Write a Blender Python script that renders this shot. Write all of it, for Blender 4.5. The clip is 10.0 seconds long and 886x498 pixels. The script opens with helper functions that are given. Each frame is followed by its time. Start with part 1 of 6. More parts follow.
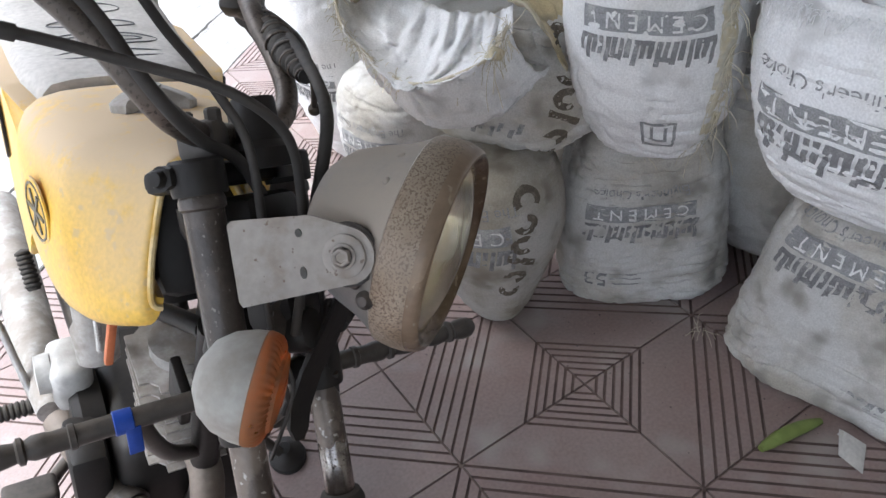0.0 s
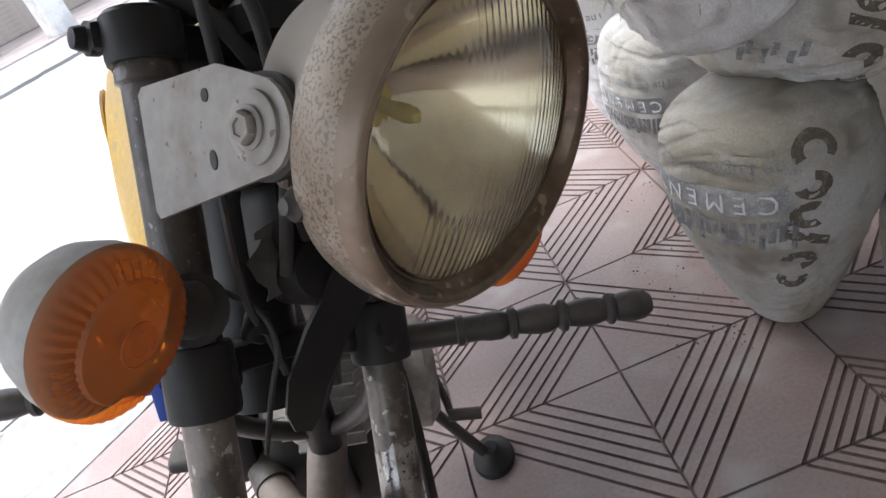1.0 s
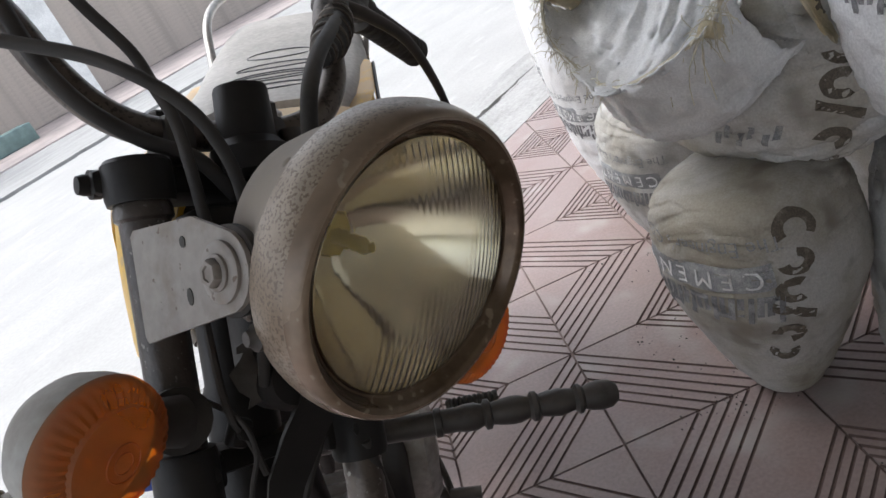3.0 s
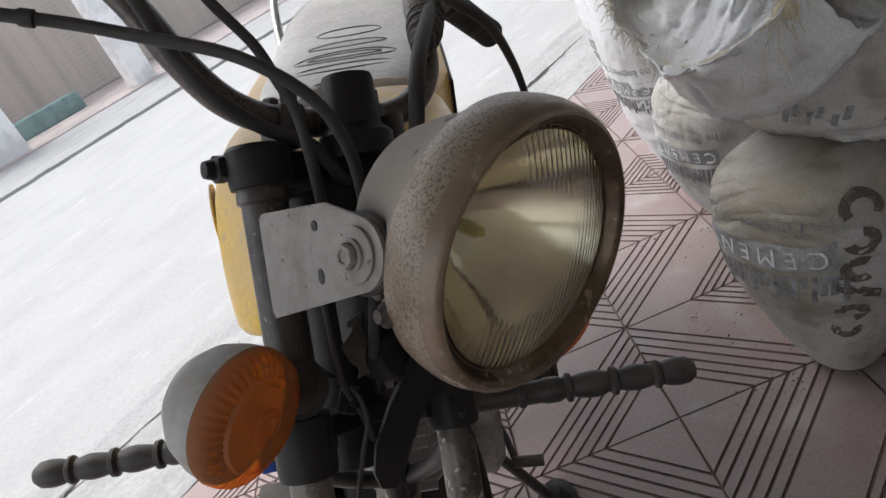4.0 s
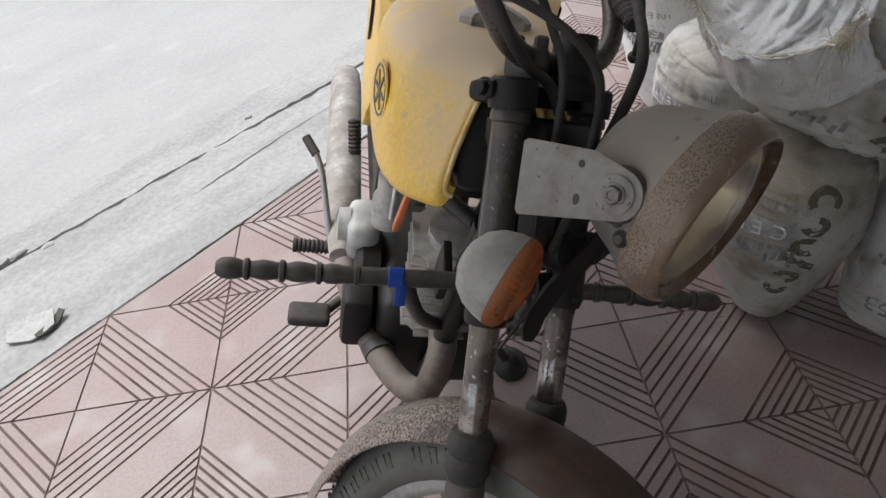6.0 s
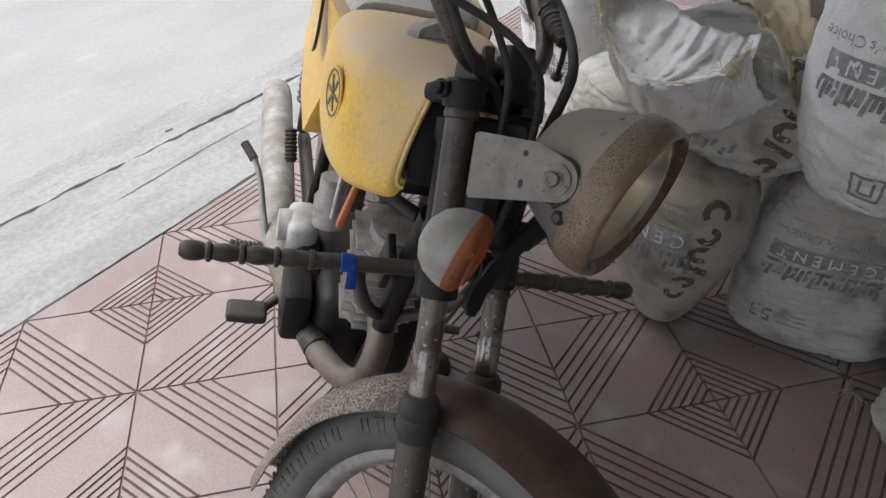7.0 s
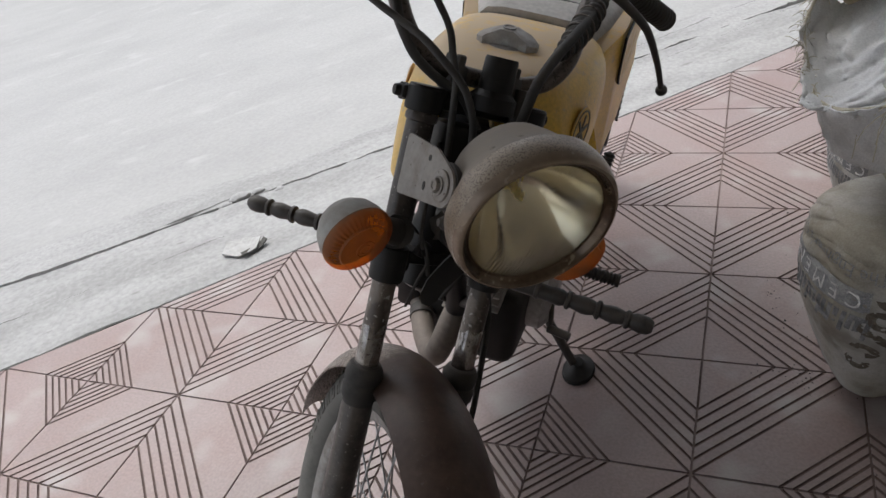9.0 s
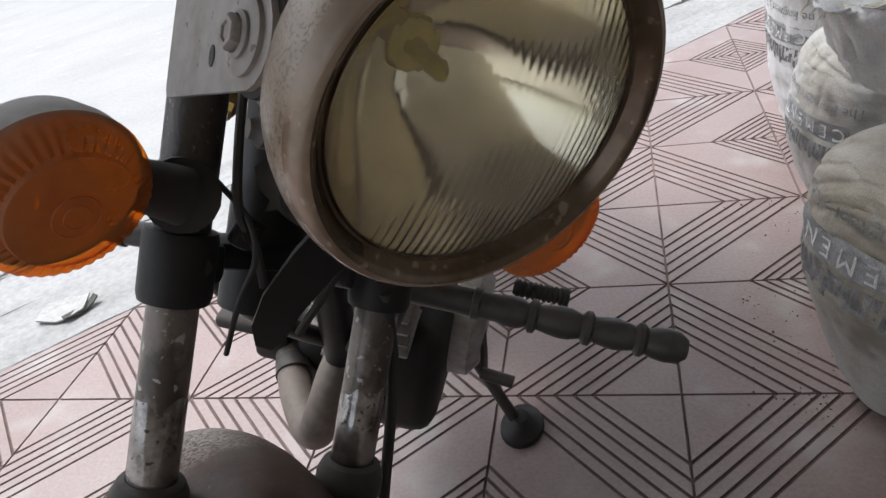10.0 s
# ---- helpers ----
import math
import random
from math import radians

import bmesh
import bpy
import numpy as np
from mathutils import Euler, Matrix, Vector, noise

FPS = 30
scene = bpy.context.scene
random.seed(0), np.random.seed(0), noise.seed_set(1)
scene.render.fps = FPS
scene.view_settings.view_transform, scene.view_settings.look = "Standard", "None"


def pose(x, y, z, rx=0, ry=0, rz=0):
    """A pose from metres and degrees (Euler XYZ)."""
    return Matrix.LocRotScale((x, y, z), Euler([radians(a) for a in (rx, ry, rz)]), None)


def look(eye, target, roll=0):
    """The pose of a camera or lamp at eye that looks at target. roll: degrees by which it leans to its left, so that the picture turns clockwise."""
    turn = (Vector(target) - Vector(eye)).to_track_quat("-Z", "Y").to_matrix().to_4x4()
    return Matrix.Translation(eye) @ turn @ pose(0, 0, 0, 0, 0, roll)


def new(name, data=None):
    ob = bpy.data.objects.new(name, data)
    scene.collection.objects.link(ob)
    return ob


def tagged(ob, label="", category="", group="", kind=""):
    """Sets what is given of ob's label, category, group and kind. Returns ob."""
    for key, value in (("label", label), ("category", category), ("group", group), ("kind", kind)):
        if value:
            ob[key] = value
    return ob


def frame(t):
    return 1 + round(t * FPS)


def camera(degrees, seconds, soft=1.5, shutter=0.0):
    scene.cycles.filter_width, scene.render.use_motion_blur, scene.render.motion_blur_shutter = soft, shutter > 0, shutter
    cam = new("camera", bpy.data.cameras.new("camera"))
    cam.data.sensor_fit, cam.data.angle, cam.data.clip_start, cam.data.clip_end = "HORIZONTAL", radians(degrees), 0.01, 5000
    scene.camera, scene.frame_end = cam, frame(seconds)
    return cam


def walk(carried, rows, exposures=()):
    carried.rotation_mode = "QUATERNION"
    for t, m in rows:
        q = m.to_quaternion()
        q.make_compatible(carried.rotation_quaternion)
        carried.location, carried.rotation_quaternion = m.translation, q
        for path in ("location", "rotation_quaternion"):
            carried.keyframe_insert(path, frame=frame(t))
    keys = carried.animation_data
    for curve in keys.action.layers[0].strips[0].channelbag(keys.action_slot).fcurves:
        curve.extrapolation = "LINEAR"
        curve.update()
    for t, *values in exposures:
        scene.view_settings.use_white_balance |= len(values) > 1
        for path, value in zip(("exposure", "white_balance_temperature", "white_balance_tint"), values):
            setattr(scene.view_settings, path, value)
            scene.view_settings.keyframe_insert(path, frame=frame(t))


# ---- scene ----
cam = camera(61.9, 10.0)
PATH = [
    (0, (-0.343, -1.348, 1.156), (0.373, 0.049, -0.083), -9.9),
    (0.5, (-0.157, -1.287, 1.026), (0.05, 0.354, -0.099), -19.2),
    (1, (-0.145, -1.25, 0.917), (-0.224, 0.478, -0.087), -24.8),
    (1.5, (-0.105, -1.237, 0.938), (-0.144, 0.559, 0.059), -26.4),
    (2, (-0.101, -1.254, 0.938), (-0.215, 0.53, 0.041), -26.6),
    (2.2, (-0.098, -1.262, 0.941), (-0.174, 0.53, 0.057), -26.0),
    (3.3, (-0.089, -1.294, 0.959), (-0.177, 0.519, 0.118), -26.7),
    (3.5, (-0.093, -1.298, 0.968), (-0.192, 0.503, 0.105), -27.3),
    (4, (-0.125, -1.304, 0.988), (-0.325, 0.485, 0.117), -27.4),
    (4.5, (-0.159, -1.315, 1.044), (-0.329, 0.416, 0.058), -23.8),
    (5, (-0.178, -1.344, 1.094), (-0.363, 0.317, -0.004), -19.0),
    (5.2, (-0.213, -1.361, 1.123), (-0.456, 0.228, -0.067), -17.4),
    (6.3, (-0.415, -1.446, 1.212), (-0.338, 0.097, -0.058), -7.5),
    (6.5, (-0.443, -1.479, 1.226), (-0.341, 0.078, -0.025), -7.5),
    (7, (-0.421, -1.501, 1.208), (-0.148, 0.059, -0.014), -2.3),
    (7.5, (-0.227, -1.471, 1.161), (-0.397, 0.137, -0.016), -9.4),
    (8, (-0.052, -1.424, 1.116), (-0.835, -0.099, -0.161), -14.1),
    (8.3, (-0.007, -1.465, 1.158), (-0.927, -0.149, -0.035), -16.6),
    (8.5, (0.031, -1.509, 1.164), (-0.808, -0.112, 0.004), -13.4),
    (8.6, (0.037, -1.517, 1.175), (-0.759, -0.154, -0.053), -14.6),
    (8.7, (0.046, -1.517, 1.152), (-0.643, -0.058, -0.029), -11.0),
    (9, (0.071, -1.513, 1.19), (-0.682, -0.04, 0.066), -13.1),
    (9.2, (0.06, -1.461, 1.169), (-0.692, 0.07, 0.125), -13.5),
    (9.5, (0.011, -1.314, 1.071), (-0.612, 0.244, -0.018), -13.8),
    (10, (-0.068, -1.207, 0.898), (-0.558, 0.418, -0.16), -12.4),
]
EXPOSURES = [(0.0, 1.22, 6050, 10), (0.7, 1.02, 6100, 10), (1.2, 1.26, 6100, 10), (1.8, 1.08, 6200, 10), (3.3, 0.66, 6250, 10), (4.0, 0.55, 6300, 10), (5.2, 0.38, 6350, 10), (7.5, 0.38, 6350, 10), (8.5, 0.22, 6350, 10), (9.5, 0.28, 6300, 10), (10.0, 0.66, 6200, 10)]
walk(cam, [(t, look(eye, target, roll)) for t, eye, target, roll in PATH], EXPOSURES)
SKY, SUN = 0.215, 1.15

# ---- light and air ----
world = bpy.data.worlds.new("overcast_sky")
scene.world = world
world.use_nodes = True
wn = world.node_tree.nodes
sky = wn.new("ShaderNodeTexSky")
sky.sky_type = "NISHITA"
sky.sun_disc = False
sky.sun_elevation, sky.sun_rotation = radians(66), radians(-54)
sky.dust_density, sky.air_density = 4.0, 1.0
wn["Background"].inputs["Strength"].default_value = SKY
haze = wn.new("ShaderNodeHueSaturation")
haze.inputs["Saturation"].default_value = 0.35
world.node_tree.links.new(sky.outputs["Color"], haze.inputs["Color"])
world.node_tree.links.new(haze.outputs["Color"], wn["Background"].inputs["Color"])
sun = new("sun", bpy.data.lights.new("sun", "SUN"))
sun.data.energy, sun.data.angle, sun.data.color = SUN, radians(28), (1.0, 0.99, 0.97)
sun.matrix_world = look((-5.6, 4.1, 15.5), (0, 0, 0))


# ---- materials ----
def material(name, colour, rough=0.7, metal=0.0, colour2=None, scale=8.0, mix=(0.4, 0.65), bump=0.15, grain=120.0,
             grain_amount=0.12, dust=None, dust_amount=0.0, dust_base=0.25, dust_from=-0.3, coord="Object", speck=None, speck_scale=160.0, speck_cut=(0.55, 0.62), spec=0.5, dust_break=(0.25, 0.6), vary=0.0):
    """Base colour with a second tone in patches, fine grain, dust lying on upward faces, specks, bump."""
    m = bpy.data.materials.new(name)
    m.use_nodes = True
    n, l = m.node_tree.nodes, m.node_tree.links
    b = n["Principled BSDF"]
    b.inputs["Roughness"].default_value, b.inputs["Metallic"].default_value = rough, metal
    b.inputs["Specular IOR Level"].default_value = spec
    tc = n.new("ShaderNodeNewGeometry" if coord == "Position" else "ShaderNodeTexCoord")
    big = n.new("ShaderNodeTexNoise")
    big.inputs["Scale"].default_value, big.inputs["Detail"].default_value, big.inputs["Roughness"].default_value = scale, 6, 0.6
    l.new(tc.outputs[coord], big.inputs["Vector"])
    fine = n.new("ShaderNodeTexNoise")
    fine.inputs["Scale"].default_value, fine.inputs["Detail"].default_value = grain, 3
    l.new(tc.outputs[coord], fine.inputs["Vector"])

    def ramp(src, lo, hi):
        r = n.new("ShaderNodeMapRange")
        r.inputs["From Min"].default_value, r.inputs["From Max"].default_value = lo, hi
        r.interpolation_type = "SMOOTHSTEP"
        l.new(src, r.inputs["Value"])
        return r.outputs["Result"]

    def blend(fac, a, c, kind="MIX"):
        x = n.new("ShaderNodeMix")
        x.data_type, x.blend_type = "RGBA", kind
        if isinstance(fac, float):
            x.inputs["Factor"].default_value = fac
        else:
            l.new(fac, x.inputs["Factor"])
        for v, i in ((a, 6), (c, 7)):
            if isinstance(v, tuple):
                x.inputs[i].default_value = (*v, 1)
            else:
                l.new(v, x.inputs[i])
        return x.outputs[2]

    col = blend(ramp(big.outputs["Fac"], *mix), colour, colour2 or tuple(c * 0.78 for c in colour))
    g = n.new("ShaderNodeMapRange")
    g.inputs["From Min"].default_value, g.inputs["From Max"].default_value = 0.3, 0.7
    g.inputs["To Min"].default_value, g.inputs["To Max"].default_value = 1 - grain_amount, 1 + grain_amount
    l.new(fine.outputs["Fac"], g.inputs["Value"])
    col = blend(1.0, col, g.outputs["Result"], "MULTIPLY")
    if speck:
        sp = n.new("ShaderNodeTexNoise")
        sp.inputs["Scale"].default_value, sp.inputs["Detail"].default_value = speck_scale, 2
        l.new(tc.outputs[coord], sp.inputs["Vector"])
        col = blend(ramp(sp.outputs["Fac"], *speck_cut), col, speck)
    if dust:
        geo = n.new("ShaderNodeNewGeometry")
        sep = n.new("ShaderNodeSeparateXYZ")
        l.new(geo.outputs["Normal"], sep.inputs[0])
        up = ramp(sep.outputs["Z"], dust_from, 0.9)
        dn = n.new("ShaderNodeTexNoise")
        dn.inputs["Scale"].default_value, dn.inputs["Detail"].default_value, dn.inputs["Roughness"].default_value = 22, 6, 0.7
        l.new(tc.outputs[coord], dn.inputs["Vector"])
        mul = n.new("ShaderNodeMath")
        mul.operation = "MULTIPLY"
        l.new(up, mul.inputs[0])
        l.new(ramp(dn.outputs["Fac"], *dust_break), mul.inputs[1])
        mul2 = n.new("ShaderNodeMath")
        mul2.operation, mul2.use_clamp = "MULTIPLY_ADD", True
        l.new(mul.outputs[0], mul2.inputs[0])
        mul2.inputs[1].default_value, mul2.inputs[2].default_value = dust_amount, dust_amount * dust_base
        col = blend(mul2.outputs[0], col, dust)
        rr = n.new("ShaderNodeMix")
        rr.inputs[2].default_value, rr.inputs[3].default_value = rough, 0.95
        l.new(mul2.outputs[0], rr.inputs[0])
        l.new(rr.outputs[0], b.inputs["Roughness"])
        if metal:
            mm = n.new("ShaderNodeMix")
            mm.inputs[2].default_value, mm.inputs[3].default_value = metal, 0.0
            l.new(mul2.outputs[0], mm.inputs[0])
            l.new(mm.outputs[0], b.inputs["Metallic"])
    if vary:
        info, vr = n.new("ShaderNodeObjectInfo"), n.new("ShaderNodeMapRange")
        vr.inputs["To Min"].default_value, vr.inputs["To Max"].default_value = 1 - vary, 1 + vary
        l.new(info.outputs["Random"], vr.inputs["Value"])
        col = blend(1.0, col, vr.outputs["Result"], "MULTIPLY")
    l.new(col, b.inputs["Base Color"])
    if bump:
        bp = n.new("ShaderNodeBump")
        bp.inputs["Strength"].default_value, bp.inputs["Distance"].default_value = bump, 0.002
        l.new(fine.outputs["Fac"], bp.inputs["Height"])
        l.new(bp.outputs["Normal"], b.inputs["Normal"])
    return m


DUST = (0.27, 0.235, 0.2)
M_TILE = material("pink_cement_tile", (0.292, 0.231, 0.218), 0.44, colour2=(0.274, 0.193, 0.177), scale=2.6, mix=(0.38, 0.72), bump=0.35, grain=150, grain_amount=0.10,
                  speck=(0.375, 0.345, 0.325), speck_scale=6.5, speck_cut=(0.52, 0.80), coord="Position", vary=0.05)
M_GROOVE = material("dark_tile_joint", (0.150, 0.108, 0.095), 0.95, colour2=(0.095, 0.068, 0.060), scale=9, bump=0.3, coord="Position")
M_JOINT = material("dusty_tile_joint", (0.205, 0.155, 0.140), 0.95, colour2=(0.130, 0.095, 0.085), scale=6, bump=0.3)
M_STREET = material("weathered_concrete_street", (0.385, 0.383, 0.372), 0.9, colour2=(0.345, 0.343, 0.333), scale=2.2, mix=(0.35, 0.7), bump=0.5, grain=60, grain_amount=0.06,
                    speck=(0.43, 0.428, 0.418), speck_scale=7, speck_cut=(0.60, 0.8))
M_FLAKE = material("pale_cement_flake", (0.44, 0.437, 0.425), 0.95, colour2=(0.37, 0.366, 0.35), scale=30, bump=0.5, grain=90)
M_APRON = material("rough_cement_apron", (0.375, 0.373, 0.365), 0.95, colour2=(0.31, 0.31, 0.30), scale=5, mix=(0.4, 0.62), bump=0.8, grain=70,
                   speck=(0.26, 0.255, 0.245), speck_scale=26, speck_cut=(0.66, 0.78))


def stretched(m, scale):
    """Draws a material's broad patterns out along one direction."""
    n, l = m.node_tree.nodes, m.node_tree.links
    mp, tc = n.new("ShaderNodeMapping"), n.new("ShaderNodeTexCoord")
    mp.inputs["Scale"].default_value = scale
    l.new(tc.outputs["Object"], mp.inputs["Vector"])
    for x in list(n):
        if x.bl_idname == "ShaderNodeTexNoise" and x.inputs["Scale"].default_value < 50:
            l.new(mp.outputs["Vector"], x.inputs["Vector"])


stretched(M_APRON, (0.35, 1.3, 1.0))
stretched(M_STREET, (0.6, 1.2, 1.0))
M_PLASTER = material("dull_plaster", (0.53, 0.52, 0.50), 0.9, scale=2)
M_CREAM = material("cream_plaster", (0.46, 0.425, 0.36), 0.9, scale=2)
M_WHITE = material("white_limewash", (0.93, 0.925, 0.91), 0.9, scale=3)
# dark tone for the unseen side wall, so it bounces little light
M_DIMWALL = material("dark_unseen_wall", (0.24, 0.23, 0.215), 0.9, scale=2)
M_CEIL = material("grey_ceiling", (0.20, 0.195, 0.19), 0.9, scale=2)
M_SHUTTER = material("brown_shutter", (0.50, 0.44, 0.385), 0.6, scale=2)
M_CRACK = material("crack_shadow", (0.09, 0.088, 0.08), 1.0)
M_PINKGROUND = material("far_pink_paving", (0.46, 0.40, 0.38), 0.85, scale=2)
M_TEAL = material("teal_painted_slab", (0.22, 0.32, 0.31), 0.8, scale=6)


def sackcloth(name, colour, stain, stain_cut, dirt, dirt_cut):
    """White woven tape cloth: fine crossed weave, warm stains, grey cement dust in patches."""
    m = material(name, colour, 0.62, colour2=stain, scale=5, mix=stain_cut, bump=0.0, grain=300, grain_amount=0.11, speck=dirt, speck_scale=13, speck_cut=dirt_cut, spec=0.35)
    n, l = m.node_tree.nodes, m.node_tree.links
    tc = n.new("ShaderNodeTexCoord")
    total = None
    for stretch in ((330, 330, 26), (24, 24, 360)):
        mp = n.new("ShaderNodeMapping")
        mp.inputs["Scale"].default_value = stretch
        tx = n.new("ShaderNodeTexNoise")
        tx.inputs["Scale"].default_value, tx.inputs["Detail"].default_value = 1.0, 2
        l.new(tc.outputs["Object"], mp.inputs["Vector"])
        l.new(mp.outputs["Vector"], tx.inputs["Vector"])
        if total is None:
            total = tx.outputs["Fac"]
        else:
            ad = n.new("ShaderNodeMath")
            ad.operation = "ADD"
            l.new(total, ad.inputs[0])
            l.new(tx.outputs["Fac"], ad.inputs[1])
            total = ad.outputs[0]
    bp = n.new("ShaderNodeBump")
    bp.inputs["Strength"].default_value, bp.inputs["Distance"].default_value = 0.35, 0.0014
    l.new(total, bp.inputs["Height"])
    l.new(bp.outputs["Normal"], n["Principled BSDF"].inputs["Normal"])
    return m


M_SACK = sackcloth("white_woven_sack", (0.78, 0.785, 0.785), (0.68, 0.67, 0.645), (0.42, 0.72), (0.54, 0.535, 0.52), (0.58, 0.80))
M_SACKDIRTY = sackcloth("dusty_woven_sack", (0.58, 0.58, 0.565), (0.45, 0.425, 0.37), (0.38, 0.64), (0.29, 0.275, 0.245), (0.50, 0.74))
M_SACKBROWN = sackcloth("stained_woven_sack", (0.60, 0.595, 0.575), (0.44, 0.41, 0.345), (0.38, 0.62), (0.30, 0.275, 0.235), (0.50, 0.74))
M_SACKGRIME = sackcloth("grimy_woven_sack", (0.50, 0.49, 0.465), (0.36, 0.33, 0.265), (0.36, 0.60), (0.24, 0.215, 0.175), (0.50, 0.72))
M_SACKYELLOW = sackcloth("yellowed_woven_sack", (0.60, 0.55, 0.43), (0.54, 0.45, 0.27), (0.40, 0.62), (0.30, 0.26, 0.19), (0.56, 0.70))
M_PRINT = material("faded_grey_print", (0.20, 0.20, 0.205), 0.8, colour2=(0.36, 0.36, 0.355), scale=40, mix=(0.45, 0.7), grain=500, grain_amount=0.3)
M_PRINTLIGHT = material("pale_grey_print", (0.28, 0.285, 0.29), 0.8, colour2=(0.42, 0.42, 0.41), scale=40, mix=(0.45, 0.7), grain=500, grain_amount=0.3)
M_PRINTBROWN = material("brown_grey_print", (0.13, 0.11, 0.085), 0.8, colour2=(0.27, 0.24, 0.20), scale=50, mix=(0.5, 0.75), grain=500, grain_amount=0.3)
M_YELLOWPATCH = material("yellowed_sack_stripe", (0.58, 0.51, 0.34), 0.85, colour2=(0.62, 0.60, 0.52), scale=25)
M_THREAD = material("frayed_sack_thread", (0.62, 0.57, 0.44), 0.8)

M_BLACK = material("dusty_black_enamel", (0.022, 0.020, 0.019), 0.38, dust=(0.24, 0.205, 0.17), dust_amount=0.26, scale=30)
M_DARK = material("grimy_black", (0.013, 0.012, 0.0115), 0.45, dust=(0.22, 0.19, 0.16), dust_amount=0.05, scale=30, spec=0.25)
M_FORK = material("worn_fork_paint", (0.062, 0.049, 0.041), 0.30, colour2=(0.036, 0.028, 0.024), scale=26, mix=(0.45, 0.58), dust=DUST, dust_amount=0.12, bump=0.6,
                  speck=(0.24, 0.215, 0.19), speck_scale=210, speck_cut=(0.64, 0.74))
M_STANCHION = material("worn_stanchion", (0.16, 0.130, 0.108), 0.26, 0.35, colour2=(0.060, 0.046, 0.038), scale=24, mix=(0.47, 0.58), dust=DUST, dust_amount=0.14, bump=0.5,
                       speck=(0.42, 0.40, 0.37), speck_scale=150, speck_cut=(0.62, 0.70))
M_CHROME = material("bare_chrome", (0.36, 0.335, 0.315), 0.20, 0.75, colour2=(0.10, 0.078, 0.064), scale=26, mix=(0.38, 0.60), bump=0.2, grain_amount=0.12, speck=(0.075, 0.056, 0.046), speck_scale=240, speck_cut=(0.60, 0.68))
M_BAR = material("pitted_handlebar", (0.105, 0.085, 0.070), 0.34, 0.5, colour2=(0.065, 0.052, 0.043), scale=20, dust=DUST, dust_amount=0.2, speck=(0.03, 0.022, 0.018), speck_scale=260, speck_cut=(0.56, 0.62))
M_STEEL = material("bare_steel_tube", (0.55, 0.54, 0.52), 0.28, 1.0, scale=20, dust=DUST, dust_amount=0.3, bump=0.05)
M_ALU = material("dull_aluminium", (0.55, 0.55, 0.54), 0.45, 0.8, colour2=(0.3, 0.29, 0.27), scale=25, dust=DUST, dust_amount=0.6, bump=0.2)
M_RUBBER = material("dusty_black_rubber", (0.016, 0.0155, 0.015), 0.7, dust=(0.22, 0.19, 0.16), dust_amount=0.22, scale=20)
M_YELLOW = material("yellow_tank_paint", (0.76, 0.47, 0.045), 0.34, colour2=(0.68, 0.42, 0.07), scale=9, dust=(0.60, 0.475, 0.33), dust_amount=0.92, dust_base=0.04, dust_from=0.38, dust_break=(0.22, 0.50), bump=0.05, grain=200,
                    speck=(0.56, 0.38, 0.13), speck_scale=60, speck_cut=(0.62, 0.72))
M_LIP = material("chipped_tank_lip", (0.72, 0.56, 0.28), 0.5, colour2=(0.62, 0.40, 0.10), scale=40)
M_HEAD = material("dusty_headlight_shell", (0.19, 0.185, 0.18), 0.42, grain=260, grain_amount=0.14, dust=(0.31, 0.265, 0.218), dust_amount=0.8, dust_break=(0.0, 0.6), scale=12, colour2=(0.15, 0.15, 0.155))
M_RIM = material("rusty_headlight_rim", (0.305, 0.252, 0.190), 0.28, 0.15, colour2=(0.225, 0.165, 0.112), scale=11, dust=(0.35, 0.285, 0.215), dust_amount=0.18, dust_base=0.3,
                 speck=(0.120, 0.082, 0.054), speck_scale=560, speck_cut=(0.49, 0.62))
M_RIMLIP = material("tarnished_rim", (0.270, 0.200, 0.138), 0.20, 0.25, colour2=(0.185, 0.130, 0.088), scale=9, dust=(0.33, 0.265, 0.195), dust_amount=0.18, dust_base=0.2, bump=0.1,
                    speck=(0.34, 0.28, 0.21), speck_scale=130, speck_cut=(0.66, 0.74))
M_BRACKET = material("grey_painted_plate", (0.31, 0.285, 0.26), 0.5, colour2=(0.21, 0.175, 0.145), scale=26, mix=(0.45, 0.7), dust=DUST, dust_amount=0.3, speck=(0.12, 0.08, 0.06), speck_scale=140, speck_cut=(0.68, 0.72))
M_AMBER = material("amber_lens", (0.70, 0.25, 0.06), 0.25, scale=30, dust=(0.50, 0.34, 0.22), dust_amount=0.58, dust_base=0.6, bump=0.03)
an, al = M_AMBER.node_tree.nodes, M_AMBER.node_tree.links
a_see, a_mix = an.new("ShaderNodeBsdfTransparent"), an.new("ShaderNodeMixShader")
a_see.inputs["Color"].default_value = (0.95, 0.42, 0.05, 1)
a_mix.inputs["Fac"].default_value = 0.32
al.new(a_see.outputs[0], a_mix.inputs[1])
al.new(an["Principled BSDF"].outputs[0], a_mix.inputs[2])
al.new(a_mix.outputs[0], an["Material Output"].inputs["Surface"])
M_CUP = material("white_lamp_cup", (0.85, 0.84, 0.80), 0.4, bump=0.0)
M_BRASS = material("brass_filament", (0.95, 0.80, 0.35), 0.15, 0.5, bump=0.0)
M_BEZEL = material("brown_glossy_bezel", (0.16, 0.115, 0.075), 0.22, 0.6, colour2=(0.09, 0.06, 0.04), scale=25, bump=0.05, speck=(0.30, 0.24, 0.17), speck_scale=120, speck_cut=(0.62, 0.72))
M_CORRODED = material("white_corroded_metal", (0.55, 0.55, 0.53), 0.7, 0.2, colour2=(0.36, 0.35, 0.33), scale=30, bump=0.5)
